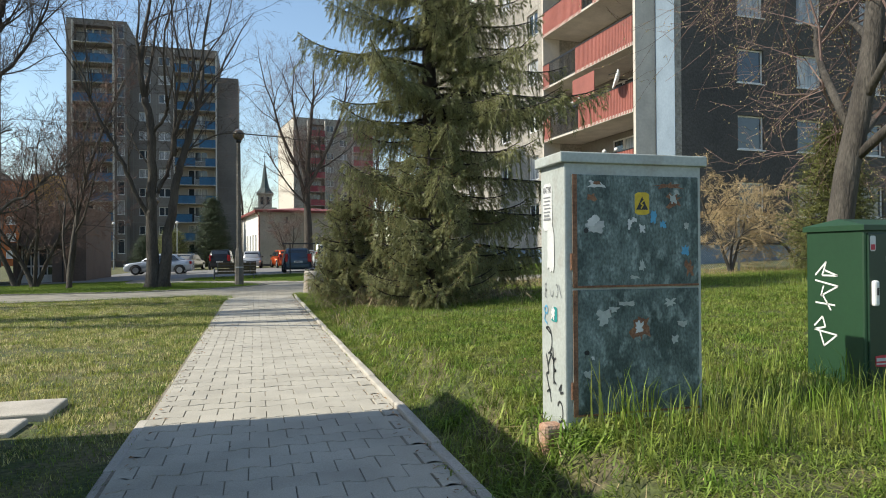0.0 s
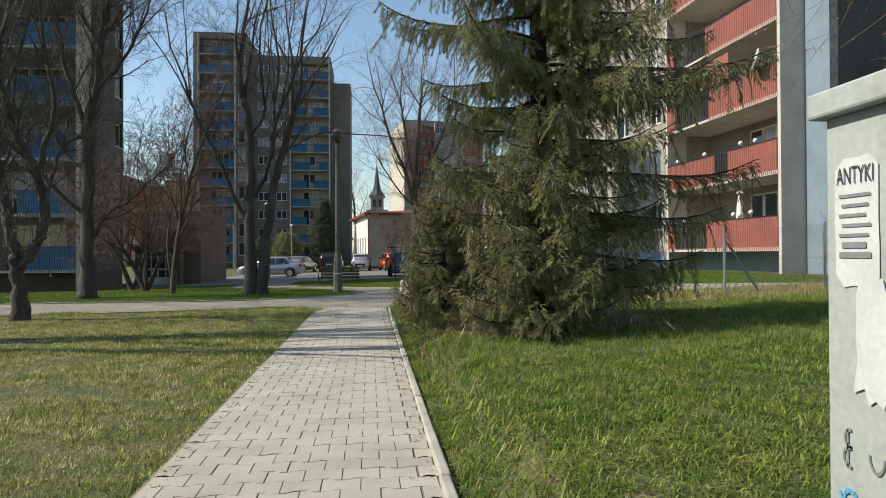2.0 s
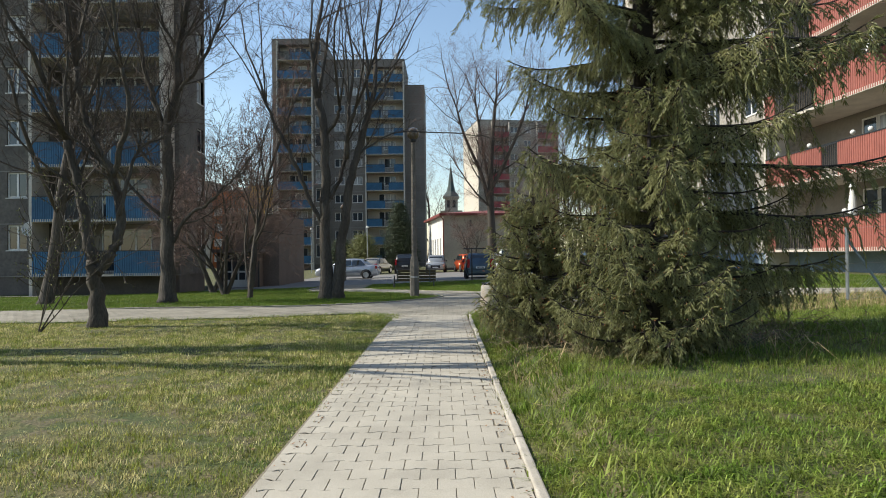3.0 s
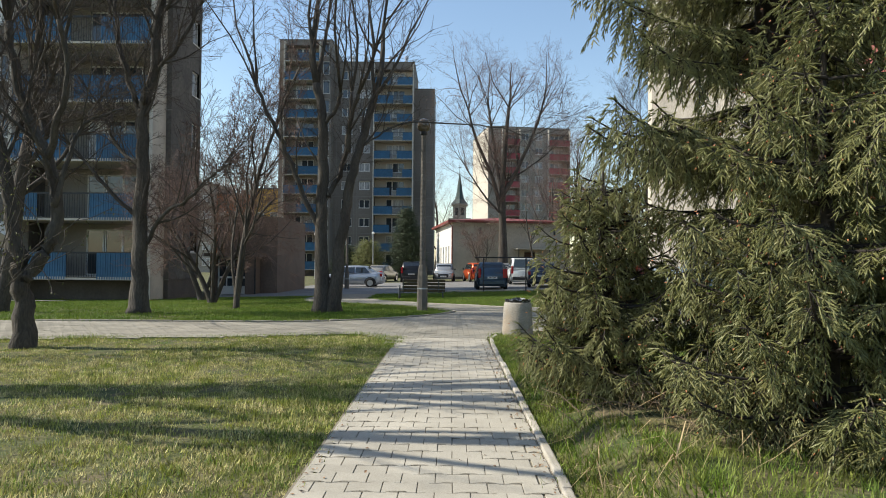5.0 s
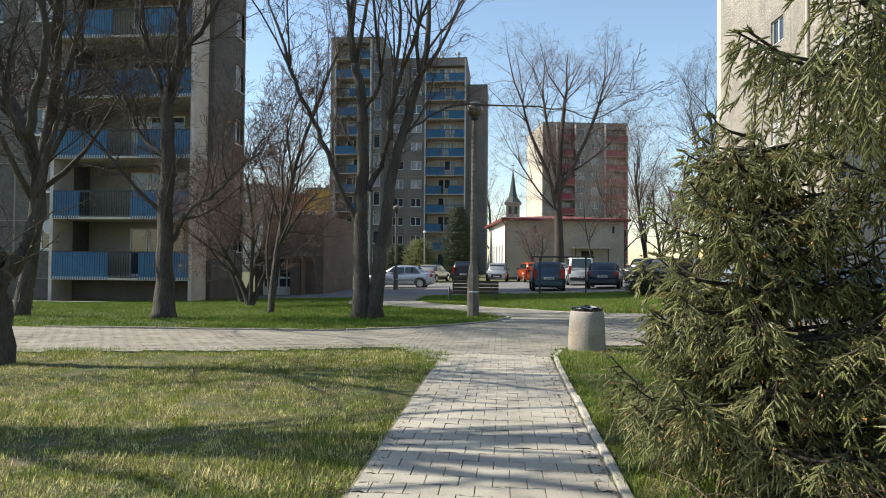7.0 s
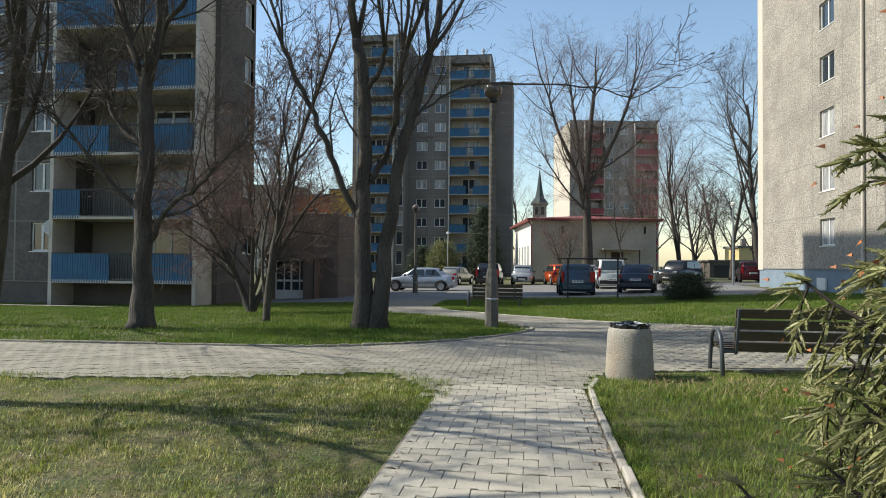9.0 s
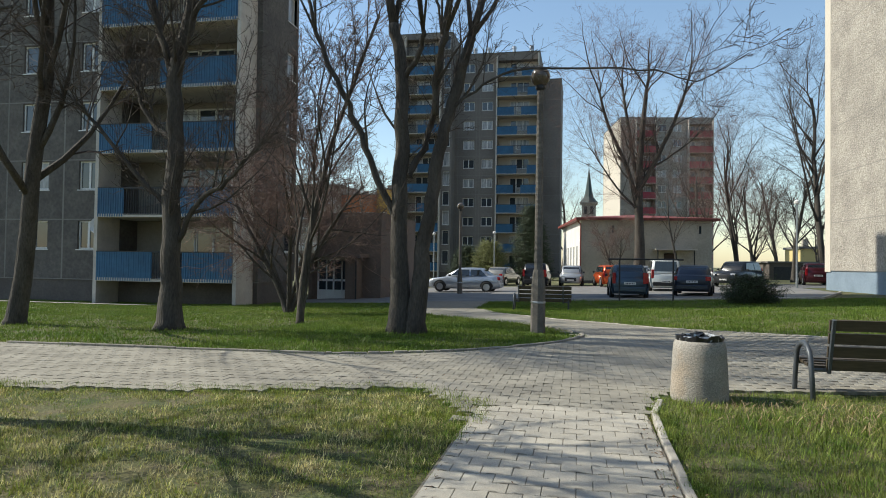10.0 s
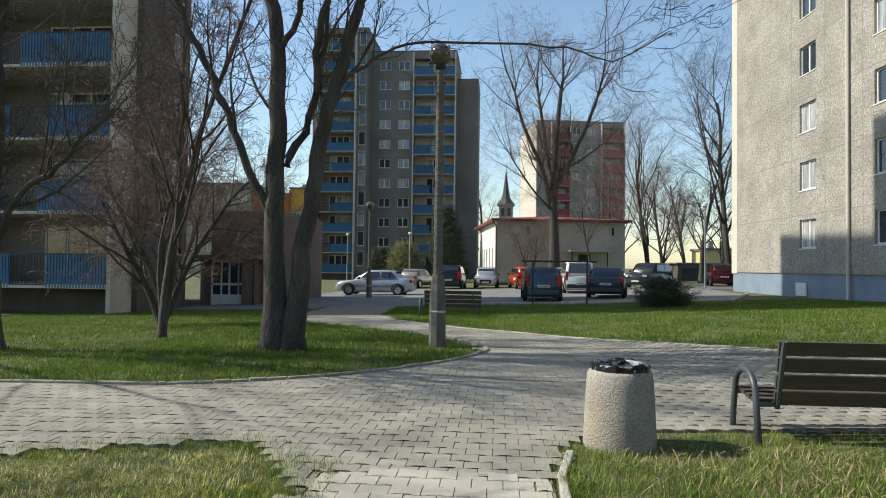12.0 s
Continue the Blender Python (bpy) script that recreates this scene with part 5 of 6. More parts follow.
# ---- chapel, annex, far houses ----
# Front wall toned below the white sides, so its colour carries the shade.
chapel_shaded_m = material("shaded weathered beige render", (0.50, 0.45, 0.38), 0.9, second=(0.38, 0.34, 0.285), scale=0.6, amount=0.6, fine=8, fine_amount=0.15)
ch = thing("chapel", "low chapel with white side wall, beige shade-toned front and red eaves", "chapel", "", "", (2.35, 72.0, 0), 7.6)
part("front_wall", Build().box(0, 0, -0.8, 7.0, 0.35, 5.35).box(7.0, 0, 2.55, 8.1, 0.35, 5.35).box(8.1, 0, -0.8, 11.0, 0.35, 5.35), chapel_shaded_m, ch)
part("side_wall", Build().box(0, 0.35, -0.8, 0.35, 14, 5.35), white_m, ch)
part("side_wall", Build().box(10.65, 0.35, -0.8, 11.0, 14, 5.35), white_m, ch)
part("rear_wall", Build().box(0.35, 13.65, -0.8, 10.65, 14, 5.35), white_m, ch)
roof = Build()
roof.v = [(-0.5, -0.5, 5.3), (11.5, -0.5, 5.3), (11.5, 14.5, 5.3), (-0.5, 14.5, 5.3), (-0.5, -0.5, 5.5), (11.5, -0.5, 5.5), (11.5, 14.5, 5.5), (-0.5, 14.5, 5.5), (5.5, 4.5, 6.1), (5.5, 10, 6.1)]
roof.f = [(0, 3, 2, 1), (0, 1, 5, 4), (1, 2, 6, 5), (2, 3, 7, 6), (3, 0, 4, 7), (4, 5, 8), (5, 6, 9, 8), (6, 7, 9), (7, 4, 8, 9)]
part("roof", roof, roof_red, ch, "red sheet roof with overhanging eaves")
cdoor = part("door", Build().box(7.05, 0.12, -0.7, 8.05, 0.2, 2.5), plain("dark wooden door", (0.05, 0.025, 0.015), 0.6), ch, "dark arched wooden door")
part("canopy", Build().box(6.0, -1.3, 2.75, 9.4, 0.0, 2.87), slab_m, ch)
for x in (6.2, 9.2): part("canopy_post", Build().tube([(x, -1.15, -0.8), (x, -1.15, 2.75)], [0.05, 0.05], 8), dark_metal, ch)
for x in (2.6, 4.7, 9.9): part("slit_window", Build().box(x, -0.012, 4.2, x + 0.2, 0.03, 4.85), glass_m, ch)
for y in (2.2, 4.4, 6.6, 8.8): part("side_window", Build().box(-0.012, y, 1.2, 0.03, y + 0.9, 3.1), curtain_m, ch)
part("downpipe", Build().tube([(-0.06, -0.06, -0.8), (-0.06, -0.06, 4.9), (-0.45, -0.4, 5.3)], [0.06, 0.06, 0.06], 8), roof_red, ch)
part("plinth", Build().box(-0.02, -0.03, -0.8, 11.02, 0.0, 0.1), plinth_dark, ch)

sp = thing("church_tower", "distant stone church tower with a green copper spire", "church tower", "", "", (4.3, 172, 0))
part("shaft", Build().box(-2.3, -2.3, -1, 2.3, 2.3, 12.0).box(-2.7, -2.7, 12.0, 2.7, 2.7, 12.4), panel_m, sp)
part("belfry", Build().box(-1.6, -1.6, 12.4, 1.6, 1.6, 15.6).box(-2.0, -2.0, 15.6, 2.0, 2.0, 16.0), panel_m, sp)
part("spire", Build().lathe([(2.1, 16.0), (1.1, 17.3), (0.75, 18.8), (0.05, 24.0)], 8), plain("dark copper roofing", (0.035, 0.055, 0.05), 0.6), sp)
for x in (-0.7, 0.7): part("louvre", Build().box(x - 0.35, -1.62, 13.2, x + 0.35, -1.55, 15.0), dark_metal, sp)
part("cross", Build().box(-0.05, -0.05, 24, 0.05, 0.05, 25.6).box(-0.4, -0.05, 24.9, 0.4, 0.05, 25.05), dark_metal, sp)

an = thing("entrance_annex", "low brown rendered entrance annex with a white glazed door", "annex", "", "", (0, 0, 0))
part("wall", Build().box(-10.75, 45.0, -1, -7.4, 52, 3.85), brown_m, an)
part("porch_wall", Build().box(-8.85, 43.9, -1, -8.35, 45.0, 1.6), brown_m, an)
part("porch_wall", Build().box(-10.75, 43.95, -1, -10.55, 45.0, 1.6), brown_m, an)
part("porch_roof", Build().box(-10.95, 43.5, 1.6, -8.0, 45.0, 1.78), brown_m, an)
ad = part("door", Build().box(-10.55, 44.6, -0.8, -10.47, 44.7, 1.6).box(-8.93, 44.6, -0.8, -8.85, 44.7, 1.6).box(-10.55, 44.6, 0.42, -8.85, 44.7, 0.52).box(-10.55, 44.6, 1.45, -8.85, 44.7, 1.6).box(-9.74, 44.6, -0.8, -9.66, 44.7, 1.6).box(-10.1, 44.6, -0.8, -10.04, 44.7, 1.6).box(-9.3, 44.6, -0.8, -9.24, 44.7, 1.6), frame_m, an, "white framed glazed door")
part("door_panel", Build().box(-10.47, 44.63, -0.8, -8.93, 44.67, 0.0), frame_m, ad)
part("glass", Build().box(-10.47, 44.64, 0.0, -8.93, 44.66, 1.5), glass_m, ad)
part("downpipe", Build().tube([(-8.3, 43.88, -0.9), (-8.3, 43.88, 1.6)], [0.04, 0.04], 8), dark_metal, an)

yellow_wall = material("ochre render", (0.55, 0.33, 0.06), 0.9, second=(0.48, 0.29, 0.06), scale=0.5)
orange_wall = material("orange render", (0.42, 0.13, 0.04), 0.9, second=(0.36, 0.11, 0.04), scale=0.5)
def far_house(name, label, x, y, w, d, h, wall, rows, cols, z=-0.5):
    t = thing(name, label, "house", "far houses", "", (x, y, z))
    part("wall", Build().box(0, 0, -1, w, d, h), wall, t)
    part("roof", Build().box(-0.2, -0.2, h, w + 0.2, d + 0.2, h + 0.25), asphalt_m, t)
    for r_ in range(rows):
        for c_ in range(cols): window(t, w * (c_ + 0.5) / cols, -0.16, 1.2 + 2.8 * r_, 1.4, 1.3)
    for k in range(3): part("chimney", Build().box(w * (0.2 + 0.3 * k), d * 0.4, h, w * (0.2 + 0.3 * k) + 0.6, d * 0.4 + 0.6, h + 1.2), panel_m, t)
far_house("orange_house", "distant low block with orange render", -40, 128, 6.5, 9, 14.0, orange_wall, 4, 3)
far_house("ochre_house", "distant low block with ochre render", -33.5, 128.4, 5.0, 9, 15.0, yellow_wall, 4, 2)
far_house("grey_house", "distant low grey block", -28.5, 128.8, 8, 9, 16.2, panel_m, 5, 3)
far_house("grey_house", "distant low brown-grey block", -62, 127, 22, 9, 15.6, panel_m, 5, 8)
far_house("yellow_house", "small distant yellow house behind the garages", 27.5, 98, 5, 6, 4.2, material("pale yellow render", (0.6, 0.48, 0.22), 0.9), 1, 2)
gar = thing("garage_row", "row of dark garages behind the car park", "garage", "", "", (20.5, 84, -0.4))
part("wall", Build().box(0, 0, -0.5, 12, 5, 2.3), plinth_dark, gar)
part("roof", Build().box(-0.2, -0.2, 2.3, 12.2, 5.2, 2.45), asphalt_m, gar)
for i in range(4): part("door", Build().box(0.4 + 2.9 * i, -0.03, -0.4, 2.8 + 2.9 * i, 0.01, 1.9), dark_metal, gar)

# kiosk beside the path's start, seen by its shadow only
ki = thing("transformer_kiosk", "plain rendered transformer kiosk beside the path", "kiosk", "", "", (-2.6, 3.0, 0))
part("wall", Build().box(0, 0, -0.3, 2.8, 3.93, 2.45), panel_m, ki)
part("roof", Build().box(-0.06, -0.06, 2.45, 2.86, 3.99, 2.57), slab_m, ki)
alone("concrete_slab", bevelled(0.05, 7.36, -0.05, 0.65, 7.82, 0.05, 0.012), kerb_m, "pale concrete slab set in the grass", "slab")
alone("concrete_slab", bevelled(0.03, 6.96, -0.06, 0.55, 7.32, 0.035, 0.012), kerb_m, "pale concrete slab set in the grass", "slab")

# tower roof vents and right block fittings
for i, (x, y, z) in enumerate(((-16.0, 106, 32.0), (-12.5, 107, 30.3), (-10.6, 107, 30.3), (-7.0, 107, 30.3), (-4.6, 107, 30.3))):
    vt = thing("roof_vent", "galvanised vent pipe on the tower roof", "roof vent", "roof vents", "", (x, y, z))
    part("pipe", Build().lathe([(0.22, -0.6), (0.22, 1.4), (0.3, 1.45), (0.3, 1.75), (0.1, 1.9)], 10), steel_m, vt)
rbk = bpy.data.objects["right_apartment_block"]
part("downpipe", Build().tube([(11.95, -0.1, 0.2), (11.95, -0.1, 31)], [0.07, 0.07], 8), panel_light, rbk)
part("corner_strip", Build().box(28.98 + 0.16, -0.012, -0.8, 30.31, 0.0, 31), plinth_blue, rbk, "blue-grey painted corner strip")
part("far_corner_strip", Build().box(-0.02, -0.012, 1.2, 0.75, 0.0, 31), panel_light, rbk, "pale painted corner strip")
part("basement_window", Build().box(7.6, -0.06, 0.25, 8.5, 0.02, 0.85), frame_m, rbk)
dish = Build().lathe([(0.02, 0.0), (0.2, 0.03), (0.34, 0.09), (0.40, 0.15), (0.385, 0.155), (0.32, 0.10), (0.18, 0.045), (0.02, 0.02)], 24)
def sat_dish(parent, at, rot):
    d_ = part("satellite_dish", dish, frame_m, parent, "pale satellite dish", at=at, rot=rot, smooth=True)
    part("feed_arm", Build().tube([(0, 0.3, 0.08), (0, 0.1, 0.45)], [0.012, 0.012], 6), dark_metal, d_)
    part("bracket", Build().tube([(0, 0, 0), (0, 0.1, -0.35)], [0.02, 0.02], 6), dark_metal, d_)
sat_dish(rbk, (28.3, -1.15, 8.0), (75, 0, -25))
sat_dish(bpy.data.objects["left_apartment_block"], (28.0, -0.45, 2.75), (70, 0, 20))
# balcony planters, globes and a folded parasol on the lowest red balconies
orb = Build().lathe([(0.09 * math.sin(a), 0.09 - 0.09 * math.cos(a)) for a in [0.1 + 2.94 * i / 8 for i in range(9)]], 12)
orb_me = orb.mesh("globe", frame_m, True)
for x, z in ((22.6, 2.55), (26.2, 2.6), (26.6, 2.55), (27.3, 2.62), (22.0, 5.2), (24.2, 5.2), (26.7, 5.25), (27.6, 5.2), (23.2, 7.85), (24.0, 7.9), (24.7, 7.95)):
    part("garden_globe", orb_me, None, rbk, at=(x, -0.85, z))
part("parasol", Build().lathe([(0.03, 0.0), (0.03, 0.5), (0.16, 0.55), (0.13, 1.1), (0.06, 1.6), (0.15, 1.62), (0.02, 1.85)], 12), frame_m, rbk, "folded white parasol", at=(26.1, -0.5, 1.9))
part("wind_shield", Build().box(24.1, -0.90, 8.0, 26.0, -0.88, 9.0), red_rail, rbk)

# wire fence before the right block
fz = thing("wire_fence", "sagging chain-link fence on blue-grey steel posts", "fence", "", "", (0, 0, 0))
posts = [10.66 + 2.52 * i for i in range(8)]
for x in posts:
    z = gz(x, 19.35)
    part("post", Build().tube([(x, 19.35, z - 0.2), (x, 19.35, z + 1.62)], [0.035, 0.035], 8), steel_m, fz)
part("brace", Build().tube([(10.66, 19.35, gz(10.66, 19.35) + 1.3), (11.5, 19.35, gz(11.5, 19.35) + 0.05)], [0.025, 0.025], 6), plinth_blue, fz)
wire = Build()
n = 0
x = posts[0]
while x < posts[-1]:
    for sgn in (1, -1):
        a = (x, 19.35, gz(x, 19.35) + (0.02 if sgn > 0 else 1.5))
        b = (x + 1.48, 19.35, gz(x, 19.35) + (1.5 if sgn > 0 else 0.02))
        wire.tube([a, b], [0.0022, 0.0022], 3, caps=False)
    x += 0.075
for h in (0.05, 0.78, 1.52):
    wire.tube([(q, 19.35, gz(q, 19.35) + h) for q in posts], [0.004] * len(posts), 4, caps=False)
part("mesh_wire", wire, steel_m, fz)["kind"] = "stuff"

# ---- cars ----
tyre_m = plain("black tyre rubber", (0.015, 0.015, 0.016), 0.85)
rim_m = material("alloy rim", (0.5, 0.5, 0.52), 0.35, 0.8)
car_glass = plain("car glass", (0.02, 0.025, 0.03), 0.04, 0.0, spec=0.9)
tail_m = plain("red tail light", (0.35, 0.01, 0.015), 0.2)
head_m = plain("clear headlight", (0.6, 0.62, 0.65), 0.12, 0.3)
trim_m = plain("black plastic trim", (0.02, 0.02, 0.022), 0.6)
wheel_tyre = Build()
for r_, y_ in ((0.20, -0.09), (0.30, -0.10), (0.32, -0.07), (0.32, 0.07), (0.30, 0.10), (0.20, 0.09)):
    for k in range(20): wheel_tyre.v.append((r_ * math.cos(k * math.pi / 10), y_, r_ * math.sin(k * math.pi / 10)))
for i in range(5):
    for k in range(20): wheel_tyre.f.append((i * 20 + k, i * 20 + (k + 1) % 20, (i + 1) * 20 + (k + 1) % 20, (i + 1) * 20 + k))
tyre_me = wheel_tyre.mesh("tyre", tyre_m, True)
rim = Build().lathe([(0.205, -0.085), (0.205, -0.06), (0.05, -0.04), (0.04, 0.04), (0.205, 0.06), (0.205, 0.085)], 10)
rim.v = [(x, z, y) for x, y, z in rim.v]
rim_me = rim.mesh("rim", rim_m)
KINDS = {  # length, width, height, belt, bonnet, windscreen foot, roof front, roof rear, rear glass foot, deck height
    "sedan": (4.45, 1.75, 1.46, 0.92, 0.80, 1.05, 0.25, -1.05, -1.75, 1.00),
    "hatch": (3.90, 1.68, 1.52, 0.95, 0.86, 1.10, 0.45, -1.50, -1.86, 0.98),
    "suv": (4.50, 1.82, 1.70, 1.05, 0.98, 1.05, 0.40, -1.75, -2.15, 1.06),
    "van": (4.15, 1.75, 1.82, 1.05, 0.92, 1.25, 0.65, -1.92, -2.02, 1.05)}


def car(kind, color, x, y, rz, label, metallic=0.5):
    L, W, H, belt, hood, wf, rf, rr_, rg, deck = KINDS[kind]
    t = thing("car", label, "car", "parked cars", "", (x, y, gz(x, y) + 0.02), rz)
    paint = plain("car paint", color, 0.28, metallic, spec=0.6)
    h, w = L / 2, W / 2
    def loft(outline_pairs):
        """Rows of (z, half width) at stations along x, joined into a closed skin."""
        b = Build()
        n = len(outline_pairs[0][1])
        for xx, ring in outline_pairs:
            for yy, zz in ring: b.v.append((xx, yy, zz))
        for i in range(len(outline_pairs) - 1):
            for k in range(n):
                a, c = i * n + k, i * n + (k + 1) % n
                b.f.append((a, c, c + n, a + n))
        b.f.append(tuple(reversed(range(n))))
        b.f.append(tuple((len(outline_pairs) - 1) * n + k for k in range(n)))
        return b
    def ring(hw, lo, hi):
        m = (lo + hi) / 2
        return [(-hw * 0.9, lo), (hw * 0.9, lo), (hw, m - 0.05), (hw * 0.985, hi - 0.09), (hw * 0.9, hi), (-hw * 0.9, hi), (-hw * 0.985, hi - 0.09), (-hw, m - 0.05)]
    st = [(-h, ring(w * 0.80, 0.36, deck - 0.14)), (-h + 0.07, ring(w * 0.9, 0.24, deck - 0.03)), (-h + 0.35, ring(w, 0.2, deck)), (rg, ring(w, 0.19, deck)), (0, ring(w, 0.18, belt)), (wf - 0.1, ring(w, 0.19, belt)), (wf + 0.15, ring(w, 0.2, belt - 0.04)), (h - 0.4, ring(w * 0.97, 0.2, hood)), (h - 0.1, ring(w * 0.88, 0.24, hood - 0.1)), (h, ring(w * 0.76, 0.34, hood - 0.26))]
    part("body", loft(st), paint, t, smooth=True)
    def cab(hw, top):
        return [(-hw, belt - 0.06), (hw, belt - 0.06), (hw * 0.97, belt + 0.05), (hw * 0.83, top - 0.06), (hw * 0.72, top), (-hw * 0.72, top), (-hw * 0.83, top - 0.06), (-hw * 0.97, belt + 0.05)]
    cb = [(rg - 0.02, cab(w * 0.9, belt + 0.07)), (rr_, cab(w * 0.95, H - 0.03)), ((rr_ + rf) / 2, cab(w * 0.96, H)), (rf, cab(w * 0.95, H - 0.03)), (wf, cab(w * 0.9, belt + 0.07))]
    part("cabin", loft(cb), paint, t, smooth=True)
    def quad(name, pts, mat, label=""):
        b = Build()
        b.v, b.f = pts, [(0, 1, 2, 3)]
        return part(name, b, mat, t, label)
    zt, zb = H - 0.12, belt + 0.07
    wy, ty = w * 0.965, w * 0.825
    fr = lambda z: (z - belt) / (H - belt)
    xr = lambda z: rg + (rr_ - rg) * min(1, fr(z) + 0.02)
    xf = lambda z: wf + (rf - wf) * min(1, fr(z) + 0.02)
    for sg in (1, -1):
        cuts = [xr(zb) + 0.22, (rr_ + rf) / 2 - 0.05 - 0.02, xf(zb) - 0.22]
        for a, b_ in ((cuts[0], cuts[1]), (cuts[1] + 0.08, cuts[2])):
            ta, tb = max(a, xr(zt) + 0.12), min(b_, xf(zt) - 0.1)
            quad("side_window", [(a, sg * (wy + 0.004), zb), (b_, sg * (wy + 0.004), zb), (tb, sg * (ty + 0.022), zt), (ta, sg * (ty + 0.022), zt)], car_glass)
    ov = 0.012
    quad("rear_window", [(xr(zb) - ov - 0.02, -w * 0.74, zb), (xr(zb) - ov - 0.02, w * 0.74, zb), (xr(zt) - ov - 0.03, w * 0.66, zt), (xr(zt) - ov - 0.03, -w * 0.66, zt)], car_glass)
    quad("windscreen", [(xf(zb) + ov + 0.02, -w * 0.76, zb), (xf(zb) + ov + 0.02, w * 0.76, zb), (xf(zt) + ov + 0.03, w * 0.68, zt), (xf(zt) + ov + 0.03, -w * 0.68, zt)], car_glass)
    for sg in (1, -1):
        tall = kind != "sedan"
        part("tail_light", bevelled(-h - 0.005, sg * w * 0.80 - 0.10 + (0.05 * sg), deck - (0.32 if tall else 0.27), -h + 0.16, sg * w * 0.80 + 0.10 + (0.05 * sg) * 0, deck + (0.18 if tall else -0.08), 0.02), tail_m, t)
        part("headlight", bevelled(h - 0.24, sg * w * 0.68 - 0.16, hood - 0.24, h - 0.035, sg * w * 0.68 + 0.14, hood - 0.09, 0.02), head_m, t)
        part("mirror", bevelled(wf - 0.35, sg * (w + 0.10) - 0.07, belt, wf - 0.2, sg * (w + 0.10) + 0.05, belt + 0.13, 0.02), trim_m, t)
        for wx in (h - 0.82, -h + 0.78):
            arch = Build()
            for k in range(17):
                a = math.pi * k / 16
                arch.v += [(wx + 0.40 * math.cos(a), sg * (w + 0.004), 0.3 + 0.40 * math.sin(a)), (wx, sg * (w + 0.004), 0.24)]
            arch.f = [(2 * k, 2 * k + 2, 2 * k + 1) for k in range(16)]
            part("wheel_arch", arch, trim_m, t)
            wh = part("wheel", tyre_me, None, t, at=(wx, sg * (w - 0.07), 0.31))
            part("rim", rim_me, None, wh)
    part("rear_bumper", bevelled(-h - 0.03, -w * 0.82, 0.3, -h + 0.1, w * 0.82, 0.52, 0.03), trim_m if kind in ("suv", "van") else paint, t)
    part("grille", bevelled(h - 0.07, -0.42, 0.36, h + 0.015, 0.42, hood - 0.22, 0.02), trim_m, t)
    pl = part("number_plate", Build().box(-h - 0.04, -0.26, 0.62 if kind != "van" else 0.5, -h - 0.005, 0.26, 0.73 if kind != "van" else 0.61), frame_m, t)
    z_ = 0.645 if kind != "van" else 0.525
    for k in range(6): part("plate_bar", Build().box(-h - 0.044, -0.2 + 0.07 * k, z_, -h - 0.0405, -0.16 + 0.07 * k, z_ + 0.06), trim_m, pl)
    part("number_plate", Build().box(h + 0.01, -0.26, 0.4, h + 0.03, 0.26, 0.5), frame_m, t)
    return t


car("sedan", (0.42, 0.46, 0.52), -4.6, 53.6, 178, "silver-blue sedan parked across the drive")
car("sedan", (0.33, 0.31, 0.27), -3.9, 67.5, 75, "beige-silver sedan in the car park")
car("suv", (0.02, 0.021, 0.023), -0.9, 64.2, 88, "black off-road car with red tail lights")
car("hatch", (0.42, 0.43, 0.43), 1.65, 65.0, -92, "silver hatchback facing the lawn")
car("hatch", (0.55, 0.09, 0.02), 4.3, 63.0, 100, "small orange-red hatchback parked beside others")
car("hatch", (0.06, 0.09, 0.12), 4.45, 46.6, 90, "dark blue hatchback with tall tail lights")
car("sedan", (0.3, 0.3, 0.29), 6.5, 62.0, 95, "grey sedan behind the hatchback")
car("van", (0.60, 0.63, 0.62), 7.1, 55.0, 88, "white panel van with two rear windows", 0.1)
car("sedan", (0.035, 0.045, 0.065), 7.9, 48.9, 78, "dark blue-grey sedan with wide tail lights")
car("suv", (0.06, 0.06, 0.062), 12.9, 62.5, -125, "dark estate car facing the lawn")
car("hatch", (0.09, 0.02, 0.025), 18.4, 64.6, 80, "dark red hatchback by the block's corner")

# ---- kerbs ----
def kerb_run(pts, width, height, step, label, name="kerb", sink=0.12, mat=kerb_m):
    t = thing(name, label, "kerb", "", "structure")
    rk = random.Random(len(pts) + int(step * 100))
    segs = []
    for i in range(len(pts) - 1):
        a, b = Vector((*pts[i], 0)), Vector((*pts[i + 1], 0))
        n = max(1, round((b - a).length / step))
        segs += [(a.lerp(b, k / n), a.lerp(b, (k + 1) / n)) for k in range(n)]
    cache = {}
    for a, b in segs:
        l = (b - a).length
        key = round(l, 2)
        if key not in cache: cache[key] = bevelled(0.003, -width / 2, -sink, l - 0.003, width / 2, height, 0.012).mesh("kerb_stone", mat)
        z0, z1 = gz(a.x, a.y), gz(b.x, b.y)
        o = part("kerb_stone", cache[key], None, t, at=(a.x, a.y, min(z0, z1) + rk.uniform(-0.006, 0.006)), rot=(rk.uniform(-1.2, 1.2), -math.degrees(math.atan2(z1 - z0, l)), math.degrees(math.atan2(b.y - a.y, b.x - a.x)) + rk.uniform(-0.35, 0.35)))
    return t


